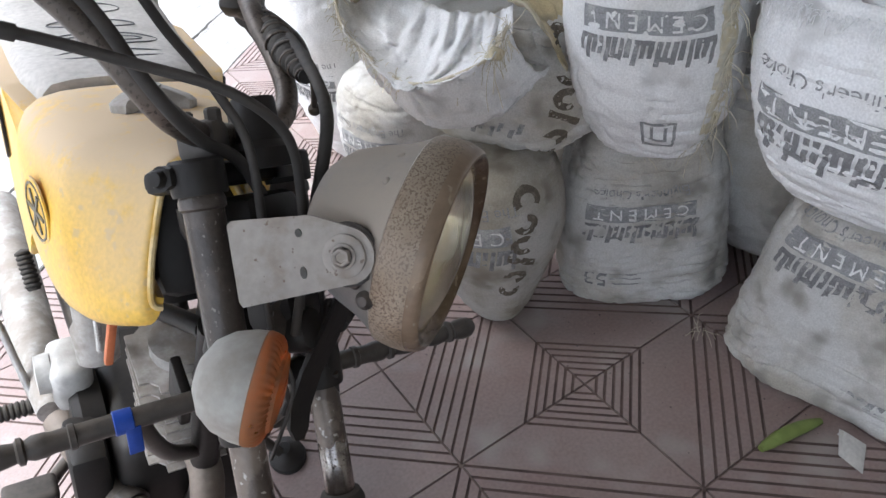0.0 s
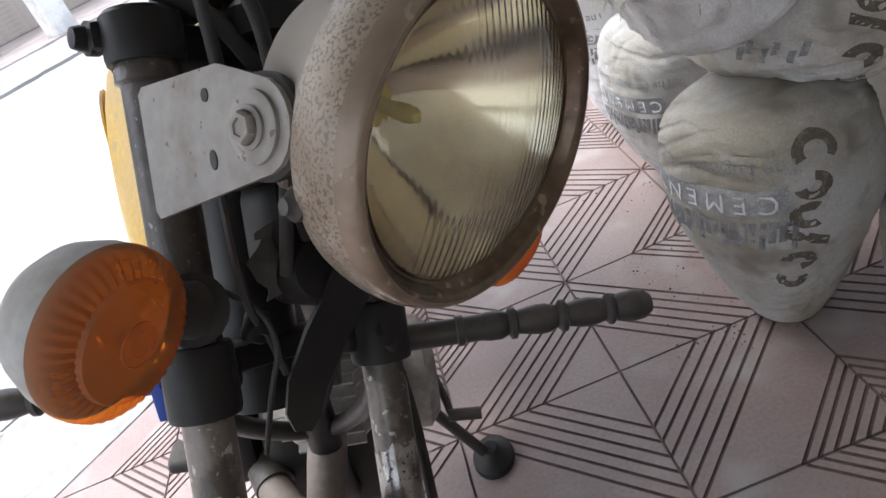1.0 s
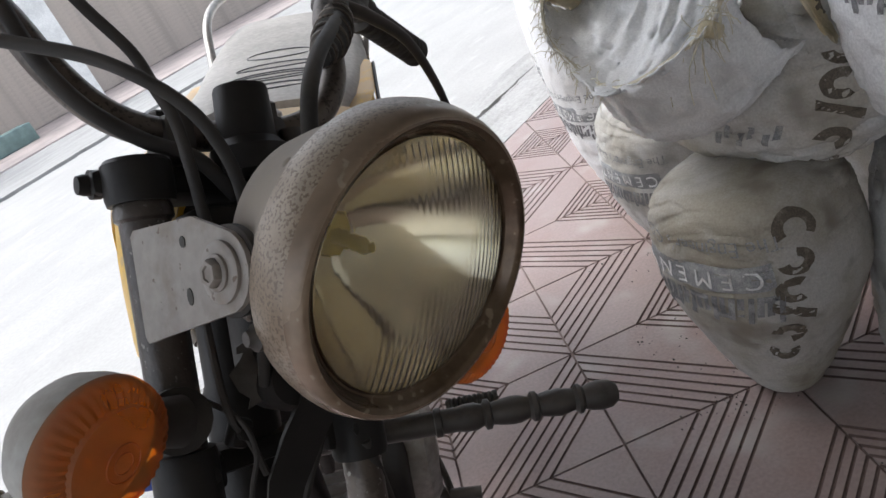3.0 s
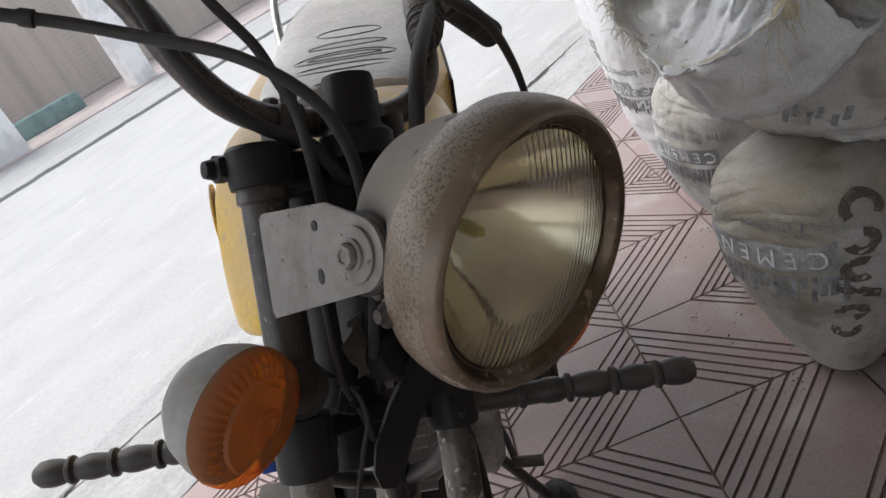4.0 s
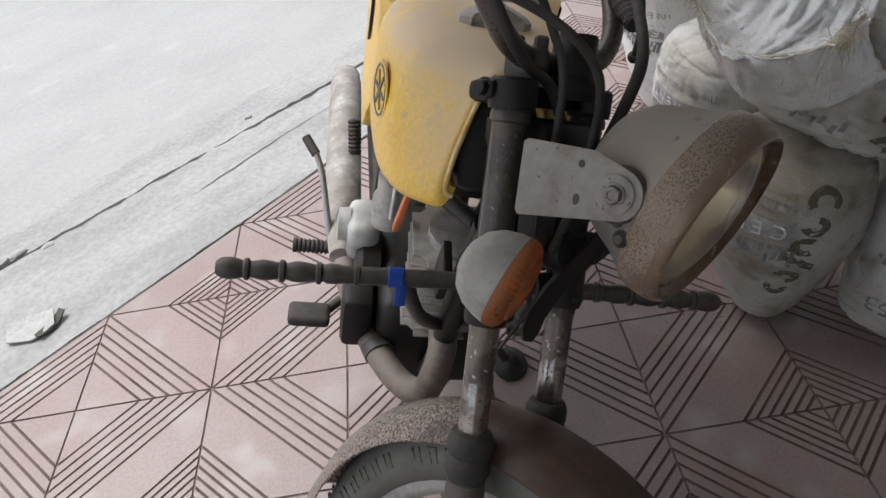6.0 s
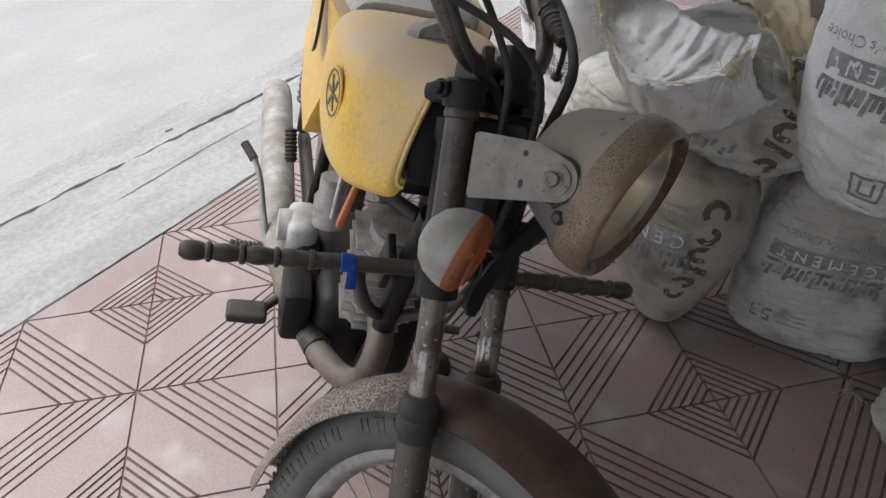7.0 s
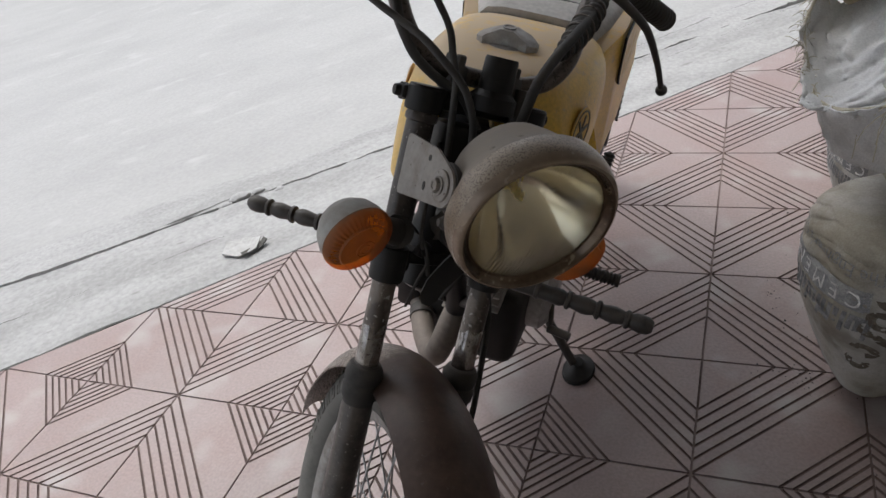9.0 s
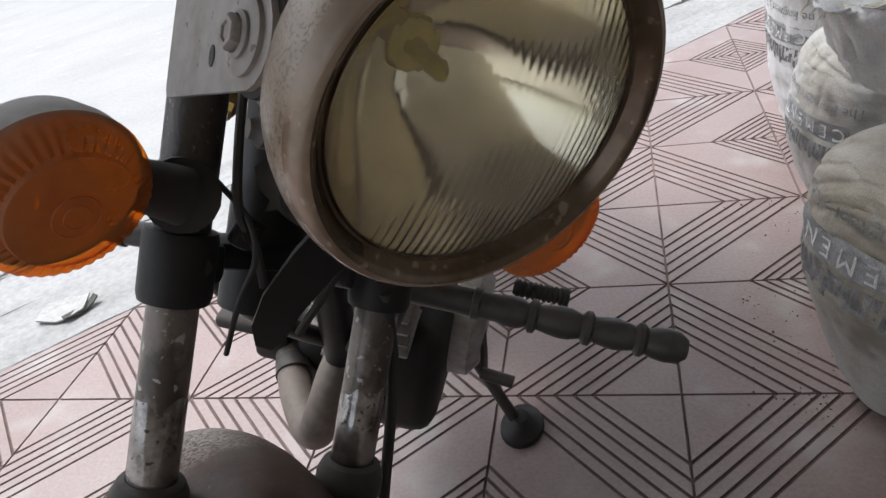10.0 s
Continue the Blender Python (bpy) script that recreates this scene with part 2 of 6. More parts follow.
M_SHELL = material("grey_indicator_shell", (0.37, 0.372, 0.345), 0.45, scale=25, colour2=(0.25, 0.235, 0.205), dust=DUST, dust_amount=0.4)
M_SEAT = material("dusty_seat_cover", (0.47, 0.455, 0.43), 0.7, colour2=(0.40, 0.385, 0.36), scale=9, bump=0.1)
M_STITCH = material("dark_seat_piping", (0.17, 0.175, 0.18), 0.8)
M_BADGE = material("dusty_dark_badge", (0.16, 0.145, 0.115), 0.5, scale=40)
M_BLUE = material("blue_tape", (0.01, 0.06, 0.36), 0.5)
M_ORANGE = material("orange_plastic", (0.6, 0.17, 0.06), 0.5)
M_EXHAUST = material("dusty_exhaust", (0.20, 0.162, 0.132), 0.5, 0.3, colour2=(0.085, 0.068, 0.055), scale=12, dust=DUST, dust_amount=0.35)
M_REFLECTOR = material("aged_reflector", (0.86, 0.785, 0.61), 0.09, 0.96, scale=10, bump=0.0, grain_amount=0.02)
M_BULB = material("yellowed_bulb", (0.92, 0.76, 0.20), 0.3, 0.0, bump=0.0)
M_GREEN = material("green_pod", (0.20, 0.26, 0.07), 0.6, scale=30)
M_PAPER = material("white_scrap", (0.7, 0.69, 0.66), 0.8)
M_TYRE = material("tyre_rubber", (0.070, 0.070, 0.062), 0.70, dust=(0.24, 0.23, 0.205), dust_amount=0.45, dust_base=0.5, scale=15)
M_FENDER = material("rusted_mudguard", (0.046, 0.027, 0.021), 0.36, 0.0, colour2=(0.070, 0.044, 0.033), scale=14, dust=(0.25, 0.19, 0.15), dust_amount=0.10, speck=(0.085, 0.065, 0.054), speck_scale=200, speck_cut=(0.66, 0.74), spec=0.25)


def crazed(m, bare):
    """Paint crazed down to pale metal where the mesh's worn attribute rises."""
    n, l = m.node_tree.nodes, m.node_tree.links
    b = n["Principled BSDF"]
    old = b.inputs["Base Color"].links[0].from_socket
    at, tc, big, cell = n.new("ShaderNodeAttribute"), n.new("ShaderNodeTexCoord"), n.new("ShaderNodeTexNoise"), n.new("ShaderNodeTexNoise")
    at.attribute_name = "worn"
    big.inputs["Scale"].default_value, big.inputs["Detail"].default_value = 26, 6
    cell.inputs["Scale"].default_value, cell.inputs["Detail"].default_value, cell.inputs["Distortion"].default_value = 400, 2, 0.8
    total, patch, mesh_, pick, flake = n.new("ShaderNodeMath"), n.new("ShaderNodeMapRange"), n.new("ShaderNodeMapRange"), n.new("ShaderNodeMath"), n.new("ShaderNodeMix")
    total.operation, pick.operation = "ADD", "MULTIPLY"
    patch.inputs["From Min"].default_value, patch.inputs["From Max"].default_value = 0.80, 1.15
    mesh_.inputs["From Min"].default_value, mesh_.inputs["From Max"].default_value = 0.45, 0.54
    flake.data_type = "RGBA"
    l.new(tc.outputs["Object"], big.inputs["Vector"])
    l.new(tc.outputs["Object"], cell.inputs["Vector"])
    l.new(at.outputs["Fac"], total.inputs[0])
    l.new(big.outputs["Fac"], total.inputs[1])
    l.new(total.outputs[0], patch.inputs["Value"])
    l.new(cell.outputs["Fac"], mesh_.inputs["Value"])
    l.new(patch.outputs[0], pick.inputs[0])
    l.new(mesh_.outputs[0], pick.inputs[1])
    l.new(pick.outputs[0], flake.inputs["Factor"])
    l.new(old, flake.inputs[6])
    flake.inputs[7].default_value = (*bare, 1)
    l.new(flake.outputs[2], b.inputs["Base Color"])
    return m


crazed(M_FENDER, (0.37, 0.315, 0.27))
M_SPOKE = material("spoke_steel", (0.35, 0.34, 0.33), 0.4, 0.8)
M_LETTER = material("tyre_letter", (0.16, 0.152, 0.135), 0.85)

glass = bpy.data.materials.new("headlight_glass")
glass.use_nodes = True
gn, gl = glass.node_tree.nodes, glass.node_tree.links
gn.remove(gn["Principled BSDF"])
clear, film, gmix = gn.new("ShaderNodeBsdfGlass"), gn.new("ShaderNodeBsdfDiffuse"), gn.new("ShaderNodeMixShader")
clear.inputs["Color"].default_value = (0.99, 0.985, 0.96, 1)
clear.inputs["Roughness"].default_value, clear.inputs["IOR"].default_value = 0.0, 1.5
film.inputs["Color"].default_value = (0.72, 0.68, 0.60, 1)
grime, gmap, gtc = gn.new("ShaderNodeTexNoise"), gn.new("ShaderNodeMapRange"), gn.new("ShaderNodeTexCoord")
grime.inputs["Scale"].default_value, grime.inputs["Detail"].default_value = 34, 6
gmap.inputs["From Min"].default_value, gmap.inputs["From Max"].default_value = 0.3, 0.8
gmap.inputs["To Min"].default_value, gmap.inputs["To Max"].default_value = 0.015, 0.10
gl.new(gtc.outputs["Object"], grime.inputs["Vector"])
gl.new(grime.outputs["Fac"], gmap.inputs["Value"])
gl.new(gmap.outputs["Result"], gmix.inputs["Fac"])
gl.new(clear.outputs[0], gmix.inputs[1])
gl.new(film.outputs[0], gmix.inputs[2])
gl.new(gmix.outputs[0], gn["Material Output"].inputs["Surface"])


# ---- mesh helpers ----
def finish(bm, name, mat, sharp=38):
    me = bpy.data.meshes.new(name)
    bmesh.ops.recalc_face_normals(bm, faces=bm.faces)
    for f in bm.faces:
        f.smooth = True
    for e in bm.edges:
        if len(e.link_faces) == 2 and e.calc_face_angle(0) > radians(sharp):
            e.smooth = False
    bm.to_mesh(me)
    bm.free()
    me.materials.append(mat)
    return me


def part(name, bm, mat, parent=None, label="", sharp=38):
    ob = new(name, finish(bm, name, mat, sharp))
    if parent:
        ob.parent = parent
    if label:
        tagged(ob, label)
    return ob


def thing(name, label, category, m=None, group="", kind=""):
    ob = new(name)
    ob.empty_display_size = 0.1
    ob.matrix_world = m or Matrix()
    return tagged(ob, label, category, group, kind)


def xf(bm, verts, m):
    bmesh.ops.transform(bm, matrix=m, verts=verts)


def box(bm, size, m, bevel=0.0, seg=2):
    v = bmesh.ops.create_cube(bm, size=1.0)["verts"]
    xf(bm, v, Matrix.Diagonal((*size, 1)))
    if bevel:
        es = list({e for x in v for e in x.link_edges})
        r = bmesh.ops.bevel(bm, geom=es, offset=bevel, segments=seg, profile=0.5, affect="EDGES", clamp_overlap=True)
        v = list({x for f in r["faces"] for x in f.verts} | {x for x in v if x.is_valid})
    xf(bm, v, m)
    return bm


def smooth_path(pts, n=6):
    """Catmull-Rom through the points."""
    p = [Vector(q) for q in pts]
    p = [2 * p[0] - p[1]] + p + [2 * p[-1] - p[-2]]
    out = []
    for i in range(1, len(p) - 2):
        for j in range(n):
            t = j / n
            a, b, c, d = p[i - 1], p[i], p[i + 1], p[i + 2]
            out.append(0.5 * (2 * b + (c - a) * t + (2 * a - 5 * b + 4 * c - d) * t * t + (3 * b - a - 3 * c + d) * t ** 3))
    return out + [p[-2]]


def tube(bm, pts, radius, seg=12, cap=True):
    """A tube along points; radius a number or one a point."""
    pts = [Vector(p) for p in pts]
    n = len(pts)
    rad = radius if isinstance(radius, (list, tuple)) else [radius] * n
    rings, side = [], None
    for i, p in enumerate(pts):
        t = (pts[min(i + 1, n - 1)] - pts[max(i - 1, 0)]).normalized()
        if side is None:
            side = t.orthogonal().normalized()
        side = (side - t * side.dot(t)).normalized()
        up = t.cross(side)
        rings.append([bm.verts.new(p + rad[i] * (math.cos(a) * side + math.sin(a) * up)) for a in (2 * math.pi * j / seg for j in range(seg))])
    for a, b in zip(rings, rings[1:]):
        for j in range(seg):
            bm.faces.new((a[j], a[(j + 1) % seg], b[(j + 1) % seg], b[j]))
    if cap:
        bm.faces.new(rings[0][::-1])
        bm.faces.new(rings[-1])
    return bm


def lathe(bm, profile, m=None, seg=32, cap=True):
    """Profile of (radius, z) turned round z."""
    rings = []
    for r, z in profile:
        rings.append([bm.verts.new((r * math.cos(a), r * math.sin(a), z)) for a in (2 * math.pi * j / seg for j in range(seg))])
    for a, b in zip(rings, rings[1:]):
        for j in range(seg):
            bm.faces.new((a[j], a[(j + 1) % seg], b[(j + 1) % seg], b[j]))
    if cap:
        for r, ring in ((profile[0][0], rings[0]), (profile[-1][0], rings[-1])):
            if r > 1e-4:
                bm.faces.new(ring)
    bmesh.ops.remove_doubles(bm, verts=[v for r in rings for v in r], dist=1e-5)
    if m:
        xf(bm, [v for r in rings for v in r if v.is_valid], m)
    return bm


def along(p, q, z0=0.0):
    """The pose whose z runs from p to q, with its origin z0 along it."""
    p, q = Vector(p), Vector(q)
    d = (q - p).normalized()
    return Matrix.Translation(p + d * z0) @ d.to_track_quat("Z", "Y").to_matrix().to_4x4()


def bolt(bm, m, r=0.007, h=0.006, washer=0.011):
    lathe(bm, [(0, 0), (washer, 0), (washer, 0.0015), (r * 1.02, 0.0016)], m, 20, False)
    lathe(bm, [(r, 0.0015), (r, h), (r * 0.85, h + 0.0012), (0, h + 0.0012)], m, 6, False)
    return bm


def stay_plate(bm, pts, across, thick):
    """A flat bar along points, its width a value a point, lying along the direction across."""
    across = Vector(across).normalized()
    rows = []
    for i, (p, wd) in enumerate(pts):
        p = Vector(p)
        t = (Vector(pts[min(i + 1, len(pts) - 1)][0]) - Vector(pts[max(i - 1, 0)][0])).normalized()
        nrm = t.cross(across).normalized() * thick / 2
        side = nrm.cross(t).normalized() * wd / 2
        rows.append([bm.verts.new(p + q) for q in (side + nrm, -side + nrm, -side - nrm, side - nrm)])
    for r, q in zip(rows, rows[1:]):
        for k in range(4):
            bm.faces.new((r[k], r[(k + 1) % 4], q[(k + 1) % 4], q[k]))
    bm.faces.new(rows[0])
    bm.faces.new(rows[-1])
    return bm


# ---- the place: street, kerb, tiled porch ----
KERB = pose(-0.6, 0.6, 0, 0, 0, 45)  # x along the kerb, y out to the street


def sheet(bm, x0, x1, y0, y1, z):
    vs = [bm.verts.new(p) for p in ((x0, y0, z), (x1, y0, z), (x1, y1, z), (x0, y1, z))]
    bm.faces.new(vs)


bm = bmesh.new()
sheet(bm, -300, 300, -300, 300, -0.03)
ground = tagged(part("ground", bm, M_STREET), "pale weathered concrete street surface", "street", kind="structure")
ground.matrix_world = KERB

bm = bmesh.new()
sheet(bm, -2.65, 6, -2.6, -0.004, -0.004)
floor = tagged(part("floor", bm, M_JOINT), "pink ribbed cement tile porch floor with dark joints", "floor", kind="structure")
floor.matrix_world = KERB


def ragged_slab(x0, x1, y0, y1, z0, z1, step, amp, seed, lean0=0.0, lean1=0.0):
    """A slab whose long edges are broken."""
    b = bmesh.new()
    n = int((x1 - x0) / step)
    rows = []
    for i in range(n + 1):
        x = x0 + (x1 - x0) * i / n
        e0 = y0 + lean0 * x + amp * 0.35 * noise.noise((x * 9, seed, 0)) + amp * 0.25 * noise.noise((x * 31, seed, 4))
        e1 = y1 + lean1 * x + amp * 1.6 * noise.noise((x * 2.3, seed, 2)) + amp * 0.7 * noise.noise((x * 17, seed, 3))
        col = []
        for k in range(5):
            f = k / 4
            y = e0 + (e1 - e0) * f
            col.append(b.verts.new((x, y, z1 + 0.004 * noise.noise((x * 3, y * 5, seed)))))
        rows.append(([b.verts.new((x, e0, z0))] + col + [b.verts.new((x, e1, z0))]))
    for r, s in zip(rows, rows[1:]):
        for k in range(len(r) - 1):
            b.faces.new((r[k], s[k], s[k + 1], r[k + 1]))
    return b


apron = tagged(part("cement_apron", ragged_slab(-5, 6, 0.013, 0.412, -0.05, -0.006, 0.012, 0.018, 1.0, 0.0, -0.05), M_APRON),
               "rough cracked cement apron along the porch edge", "apron", kind="structure")
apron.matrix_world = KERB
verge = tagged(part("street_edge", ragged_slab(-5, 6, 0.436, 0.625, -0.05, -0.012, 0.015, 0.03, 7.0, -0.05, -0.05), M_APRON),
               "worn cement strip beside the apron", "pavement", kind="structure")
verge.matrix_world = KERB



def crack(parent, x0, x1, y, wide, seed, z):
    """A broken dark line in the cement."""
    b = bmesh.new()
    n = int((x1 - x0) / 0.012)
    prev = None
    for i in range(n + 1):
        x = x0 + (x1 - x0) * i / n
        yy = y + 0.012 * noise.noise((x * 3, seed, 0)) + 0.004 * noise.noise((x * 24, seed, 2))
        wd = wide * max(0.0, 0.55 + 1.3 * noise.noise((x * 7, seed, 5))) * min(1.0, 8 * i / n, 8 * (n - i) / n)
        zz = z + 0.004 * noise.noise((x * 3, yy * 5, 1.0 if parent is apron else 7.0))
        cur = [b.verts.new((x, yy - wd / 2, zz)), b.verts.new((x, yy + wd / 2, zz))]
        if prev and wd > 0.0004:
            b.faces.new((prev[0], cur[0], cur[1], prev[1]))
        prev = cur
    ob = part("crack", b, M_CRACK, parent)
    return ob


for x0, x1, y, wide, seed in ((-0.55, 0.30, 0.265, 0.004, 1.5), (-1.9, -1.0, 0.262, 0.003, 3.5), (0.6, 1.9, 0.30, 0.003, 4.5), (-0.5, 0.35, 0.05, 0.0025, 6.5)):
    crack(apron, x0, x1, y, wide, seed, -0.0045)
for x0, x1, y, wide, seed in ((-1.2, -0.82, 0.510, 0.012, 11.5), (0.5, 1.6, 0.50, 0.004, 12.5)):
    crack(verge, x0, x1, y, wide, seed, -0.0105)

crack(apron, -2.6, 3.0, 0.008, 0.011, 15.5, -0.0035)

# shop wall behind, side wall and porch roof: all out of view, added to shape the light
bm = bmesh.new()
# cream tone set for fill light and the headlight's reflection
box(bm, (9.2, 0.2, 2.2), pose(1.75, -2.7, 1.1))
tagged(part("wall_back", bm, M_CREAM), "unseen cream shop wall added to close the porch", "wall", kind="structure").matrix_world = KERB
# end wall added out of view to close the porch
for n, x, deep in ((1, 6.1, 2.5),):
    bm = bmesh.new()
    box(bm, (0.2, deep, 2.2), pose(x, -2.6 + deep / 2, 1.1))
    tagged(part("wall_side_%d" % n, bm, M_DIMWALL), "unseen dark side wall added to close the porch", "wall", kind="structure").matrix_world = KERB
bm = bmesh.new()
# unseen roof; height, edge and dark tone set to dim the deep porch
box(bm, (9.2, 2.6, 0.15), pose(1.75, -1.45, 2.28))
tagged(part("ceiling", bm, M_CEIL), "unseen concrete porch ceiling, set low to shade the porch", "ceiling", kind="structure").matrix_world = KERB

# far side of the street
bm = bmesh.new()
box(bm, (40, 3.6, 0.1), pose(5, 10.8, -0.02), 0.02)
tagged(part("pavement_far", bm, M_PINKGROUND), "dusty pinkish pavement across the street", "pavement", kind="structure").matrix_world = KERB
far_apron = tagged(part("apron_far", ragged_slab(-8, 24, 6.7, 9.05, -0.05, 0.005, 0.1, 0.12, 3.0), M_APRON), "broken cement apron across the street", "apron", kind="structure")
far_apron.matrix_world = KERB


def far_shop():
    shop = thing("shop_front", "closed shop front with a brown rolling shutter", "building", KERB @ pose(5, 12.4, 0.03))
    b = bmesh.new()
    box(b, (40, 0.3, 5.5), pose(0, 0.3, 2.75))
    part("wall", b, M_PLASTER, shop)
    b = bmesh.new()
    box(b, (38, 0.03, 0.0799), pose(0, 0, 0), 0.002, 1)
    slat = finish(b, "slat", M_SHUTTER)
    for k in range(40):
        o = new("slat", slat)
        o.parent = shop
        o.location = (0, 0.12, 0.05 + 0.08 * k)
    return shop


far_shop()


def far_post(x, y, wide):
    b = bmesh.new()
    box(b, (wide, 0.34, 3.4), pose(0, 0, 1.7), 0.01)
    t = tagged(part("pillar", b, M_WHITE), "whitewashed square pillar across the street", "pillar", "pillars across the street")
    t.matrix_world = KERB @ pose(x, y, 0.03)


far_post(1.75, 9.3, 0.9)
far_post(4.15, 9.3, 0.34)
bm = bmesh.new()
box(bm, (1.1, 0.5, 0.28), pose(0, 0, 0.14), 0.02)
slab = tagged(part("teal_step", bm, M_TEAL), "teal painted step beside a pillar", "step")
slab.matrix_world = KERB @ pose(3.2, 10.9, 0.03)


# ---- tiles ----
S = 0.3


def tile_mesh(corner):
    """A ribbed tile, origin at its lower left corner: grooves run along one diagonal and fill towards one corner (0 lower left, 1 lower right, 2 upper right, 3 upper left)."""
    g0, g1 = 0.0024, S - 0.0024
    d, w = 0.0026, 0.0027  # groove depth, half width
    # canonical: fill towards the lower left corner; diagonal x + y = S
    offs = [S - 0.0315 * k for k in range(6)] + [2 * S - (0.150 - 0.0235 * k) for k in range(6)]
    prof = [(2 * g0 - 0.001, 0)]
    for c in sorted(offs):
        prof += [(c - w * 1.5, 0.0), (c - w * 0.7, -d), (c + w * 0.7, -d), (c + w * 1.5, 0.0)]
    prof += [(2 * g1 + 0.001, 0)]

    def clip(lo, hi):
        poly = [(g0, g0), (g1, g0), (g1, g1), (g0, g1)]
        for c, sign in ((lo, 1), (hi, -1)):
            out = []
            for p, q in zip(poly, poly[1:] + poly[:1]):
                fp, fq = sign * (p[0] + p[1] - c), sign * (q[0] + q[1] - c)
                if fp >= 0:
                    out.append(p)
                if (fp > 0) != (fq > 0) and abs(fp - fq) > 1e-12:
                    t = fp / (fp - fq)
                    out.append((p[0] + t * (q[0] - p[0]), p[1] + t * (q[1] - p[1])))
            poly = out
            if len(poly) < 3:
                return []
        return poly

    b = bmesh.new()
    for (c0, z0), (c1, z1) in zip(prof, prof[1:]):
        poly = clip(c0, c1)
        if len(poly) < 3:
            continue
        vs = []
        for x, y in poly:
            t = (x + y - c0) / max(c1 - c0, 1e-9)
            for _ in range(corner):
                x, y = S - y, x
            vs.append(b.verts.new((x, y, z0 + (z1 - z0) * min(max(t, 0), 1))))
        f = b.faces.new(vs)
        f.material_index = 1 if min(z0, z1) < 0 else 0
    bmesh.ops.remove_doubles(b, verts=b.verts, dist=1e-6)
    edge = [e for e in b.edges if e.is_boundary]
    r = bmesh.ops.extrude_edge_only(b, edges=edge)
    for v in r["geom"]:
        if isinstance(v, bmesh.types.BMVert):
            v.co.z = -0.005
    for f in b.faces:
        if f.normal.z < 0:
            f.normal_flip()
    me = finish(b, "tile", M_TILE, 20)
    me.materials.append(M_GROOVE)
    return me


def cut_tile_mesh(full):
    """The half of a tile inside the kerb, which runs along its rising diagonal."""
    b = bmesh.new()
    b.from_mesh(full)
    bmesh.ops.bisect_plane(b, geom=b.verts[:] + b.edges[:] + b.faces[:], plane_co=(0, 0, 0), plane_no=(-1, 1, 0), clear_outer=True)
    me = finish(b, "tile", M_TILE, 20)
    me.materials.append(M_GROOVE)
    return me


TILES = {c: tile_mesh(c) for c in range(4)}
CUT = {c: cut_tile_mesh(TILES[c]) for c in range(4)}
TURNED = {}  # tiles laid out of pattern
inv = KERB.inverted()


def lay_tiles():
    for i in range(-13, 20):
        for j in range(-13, 18):
            mid = inv @ Vector(((i + 0.5) * S, (j + 0.5) * S, 0))
            if j - i > 4 or mid.y < -2.45 or mid.x < -2.55 or mid.x > 5.9:
                continue
            ex, oy = i % 2 == 0, j % 2 == 1
            corner = (0 if oy else 3) if ex else (1 if oy else 2)
            corner = TURNED.get((i, j), corner)
            t = new("tile", (CUT if j - i == 4 else TILES)[corner])
            t.parent = floor
            t.matrix_parent_inverse = inv
            t.matrix_basis = Matrix.Translation((i * S, j * S, 0.0006 * noise.noise((i * 1.7, j * 2.3, 0))))


# ---- loose bits on the ground ----
def crumb(name, at, size, mat, label, category, seed, turn=0.0, group=""):
    rnd = random.Random(seed)
    b = bmesh.new()
    bmesh.ops.create_icosphere(b, subdivisions=2, radius=0.5)
    for v in b.verts:
        v.co *= 1 + 0.35 * noise.noise(v.co * 2.5 + Vector((seed, 0, 0)))
        v.co = Vector((v.co.x * size[0], v.co.y * size[1], max(v.co.z * size[2], -0.3 * size[2]) + 0.3 * size[2]))
    t = tagged(part(name, b, mat), label, category, group)
    t.matrix_world = Matrix.Translation(at) @ pose(0, 0, 0, 0, 0, turn + rnd.uniform(-10, 10))
    return t


def curled_scrap(name, at, length, width, rise, mat, label, category, turn):
    """A curled strip standing on its edges."""
    b = bmesh.new()
    rows = []
    for i in range(15):
        u = i / 14
        row = []
        for j in range(7):
            v = -0.5 + j / 6
            z = rise * (2 * u - 1) ** 2 * (0.55 + 0.45 * u) + 0.10 * rise * noise.noise((u * 5, v * 3, 1.0)) + rise * 0.5 * v * v + 0.002
            row.append(b.verts.new((length * (u - 0.5), width * v * (1 - 0.4 * abs(2 * u - 1)), max(z, 0.0))))
        rows.append(row)
    for r, s in zip(rows, rows[1:]):
        for j in range(6):
            b.faces.new((r[j], s[j], s[j + 1], r[j + 1]))
    ext = bmesh.ops.extrude_face_region(b, geom=b.faces[:])
    for v in ext["geom"]:
        if isinstance(v, bmesh.types.BMVert):
            v.co.z += 0.004
    t = tagged(part(name, b, mat), label, category)
    t.matrix_world = Matrix.Translation(at) @ pose(0, 0, 0, 0, 0, turn)
    return t


curled_scrap("mortar_flake", (-1.395, 0.0, -0.003), 0.115, 0.105, 0.009, M_FLAKE, "curled flake of pale cement lying on the apron", "debris", 20)
curled_scrap("dark_peel", (-1.343, -0.004, -0.003), 0.090, 0.030, 0.014, M_CRACK, "dark curled peel beside the cement flake", "debris", 64)
for n_, (x_, y_, s_) in enumerate(((-1.60, 0.30, 0.05), (-1.55, 0.345, 0.035), (-1.47, 0.36, 0.03), (-1.63, 0.245, 0.035), (-0.95, 0.95, 0.02), (-0.35, 0.98, 0.015))):
    crumb("mortar_crumb", (x_, y_, -0.012), (s_ * 1.6, s_, s_ * 0.5), M_APRON, "broken crumb of cement along the crack", "debris", 40 + n_, 45, "crumbs along the crack")


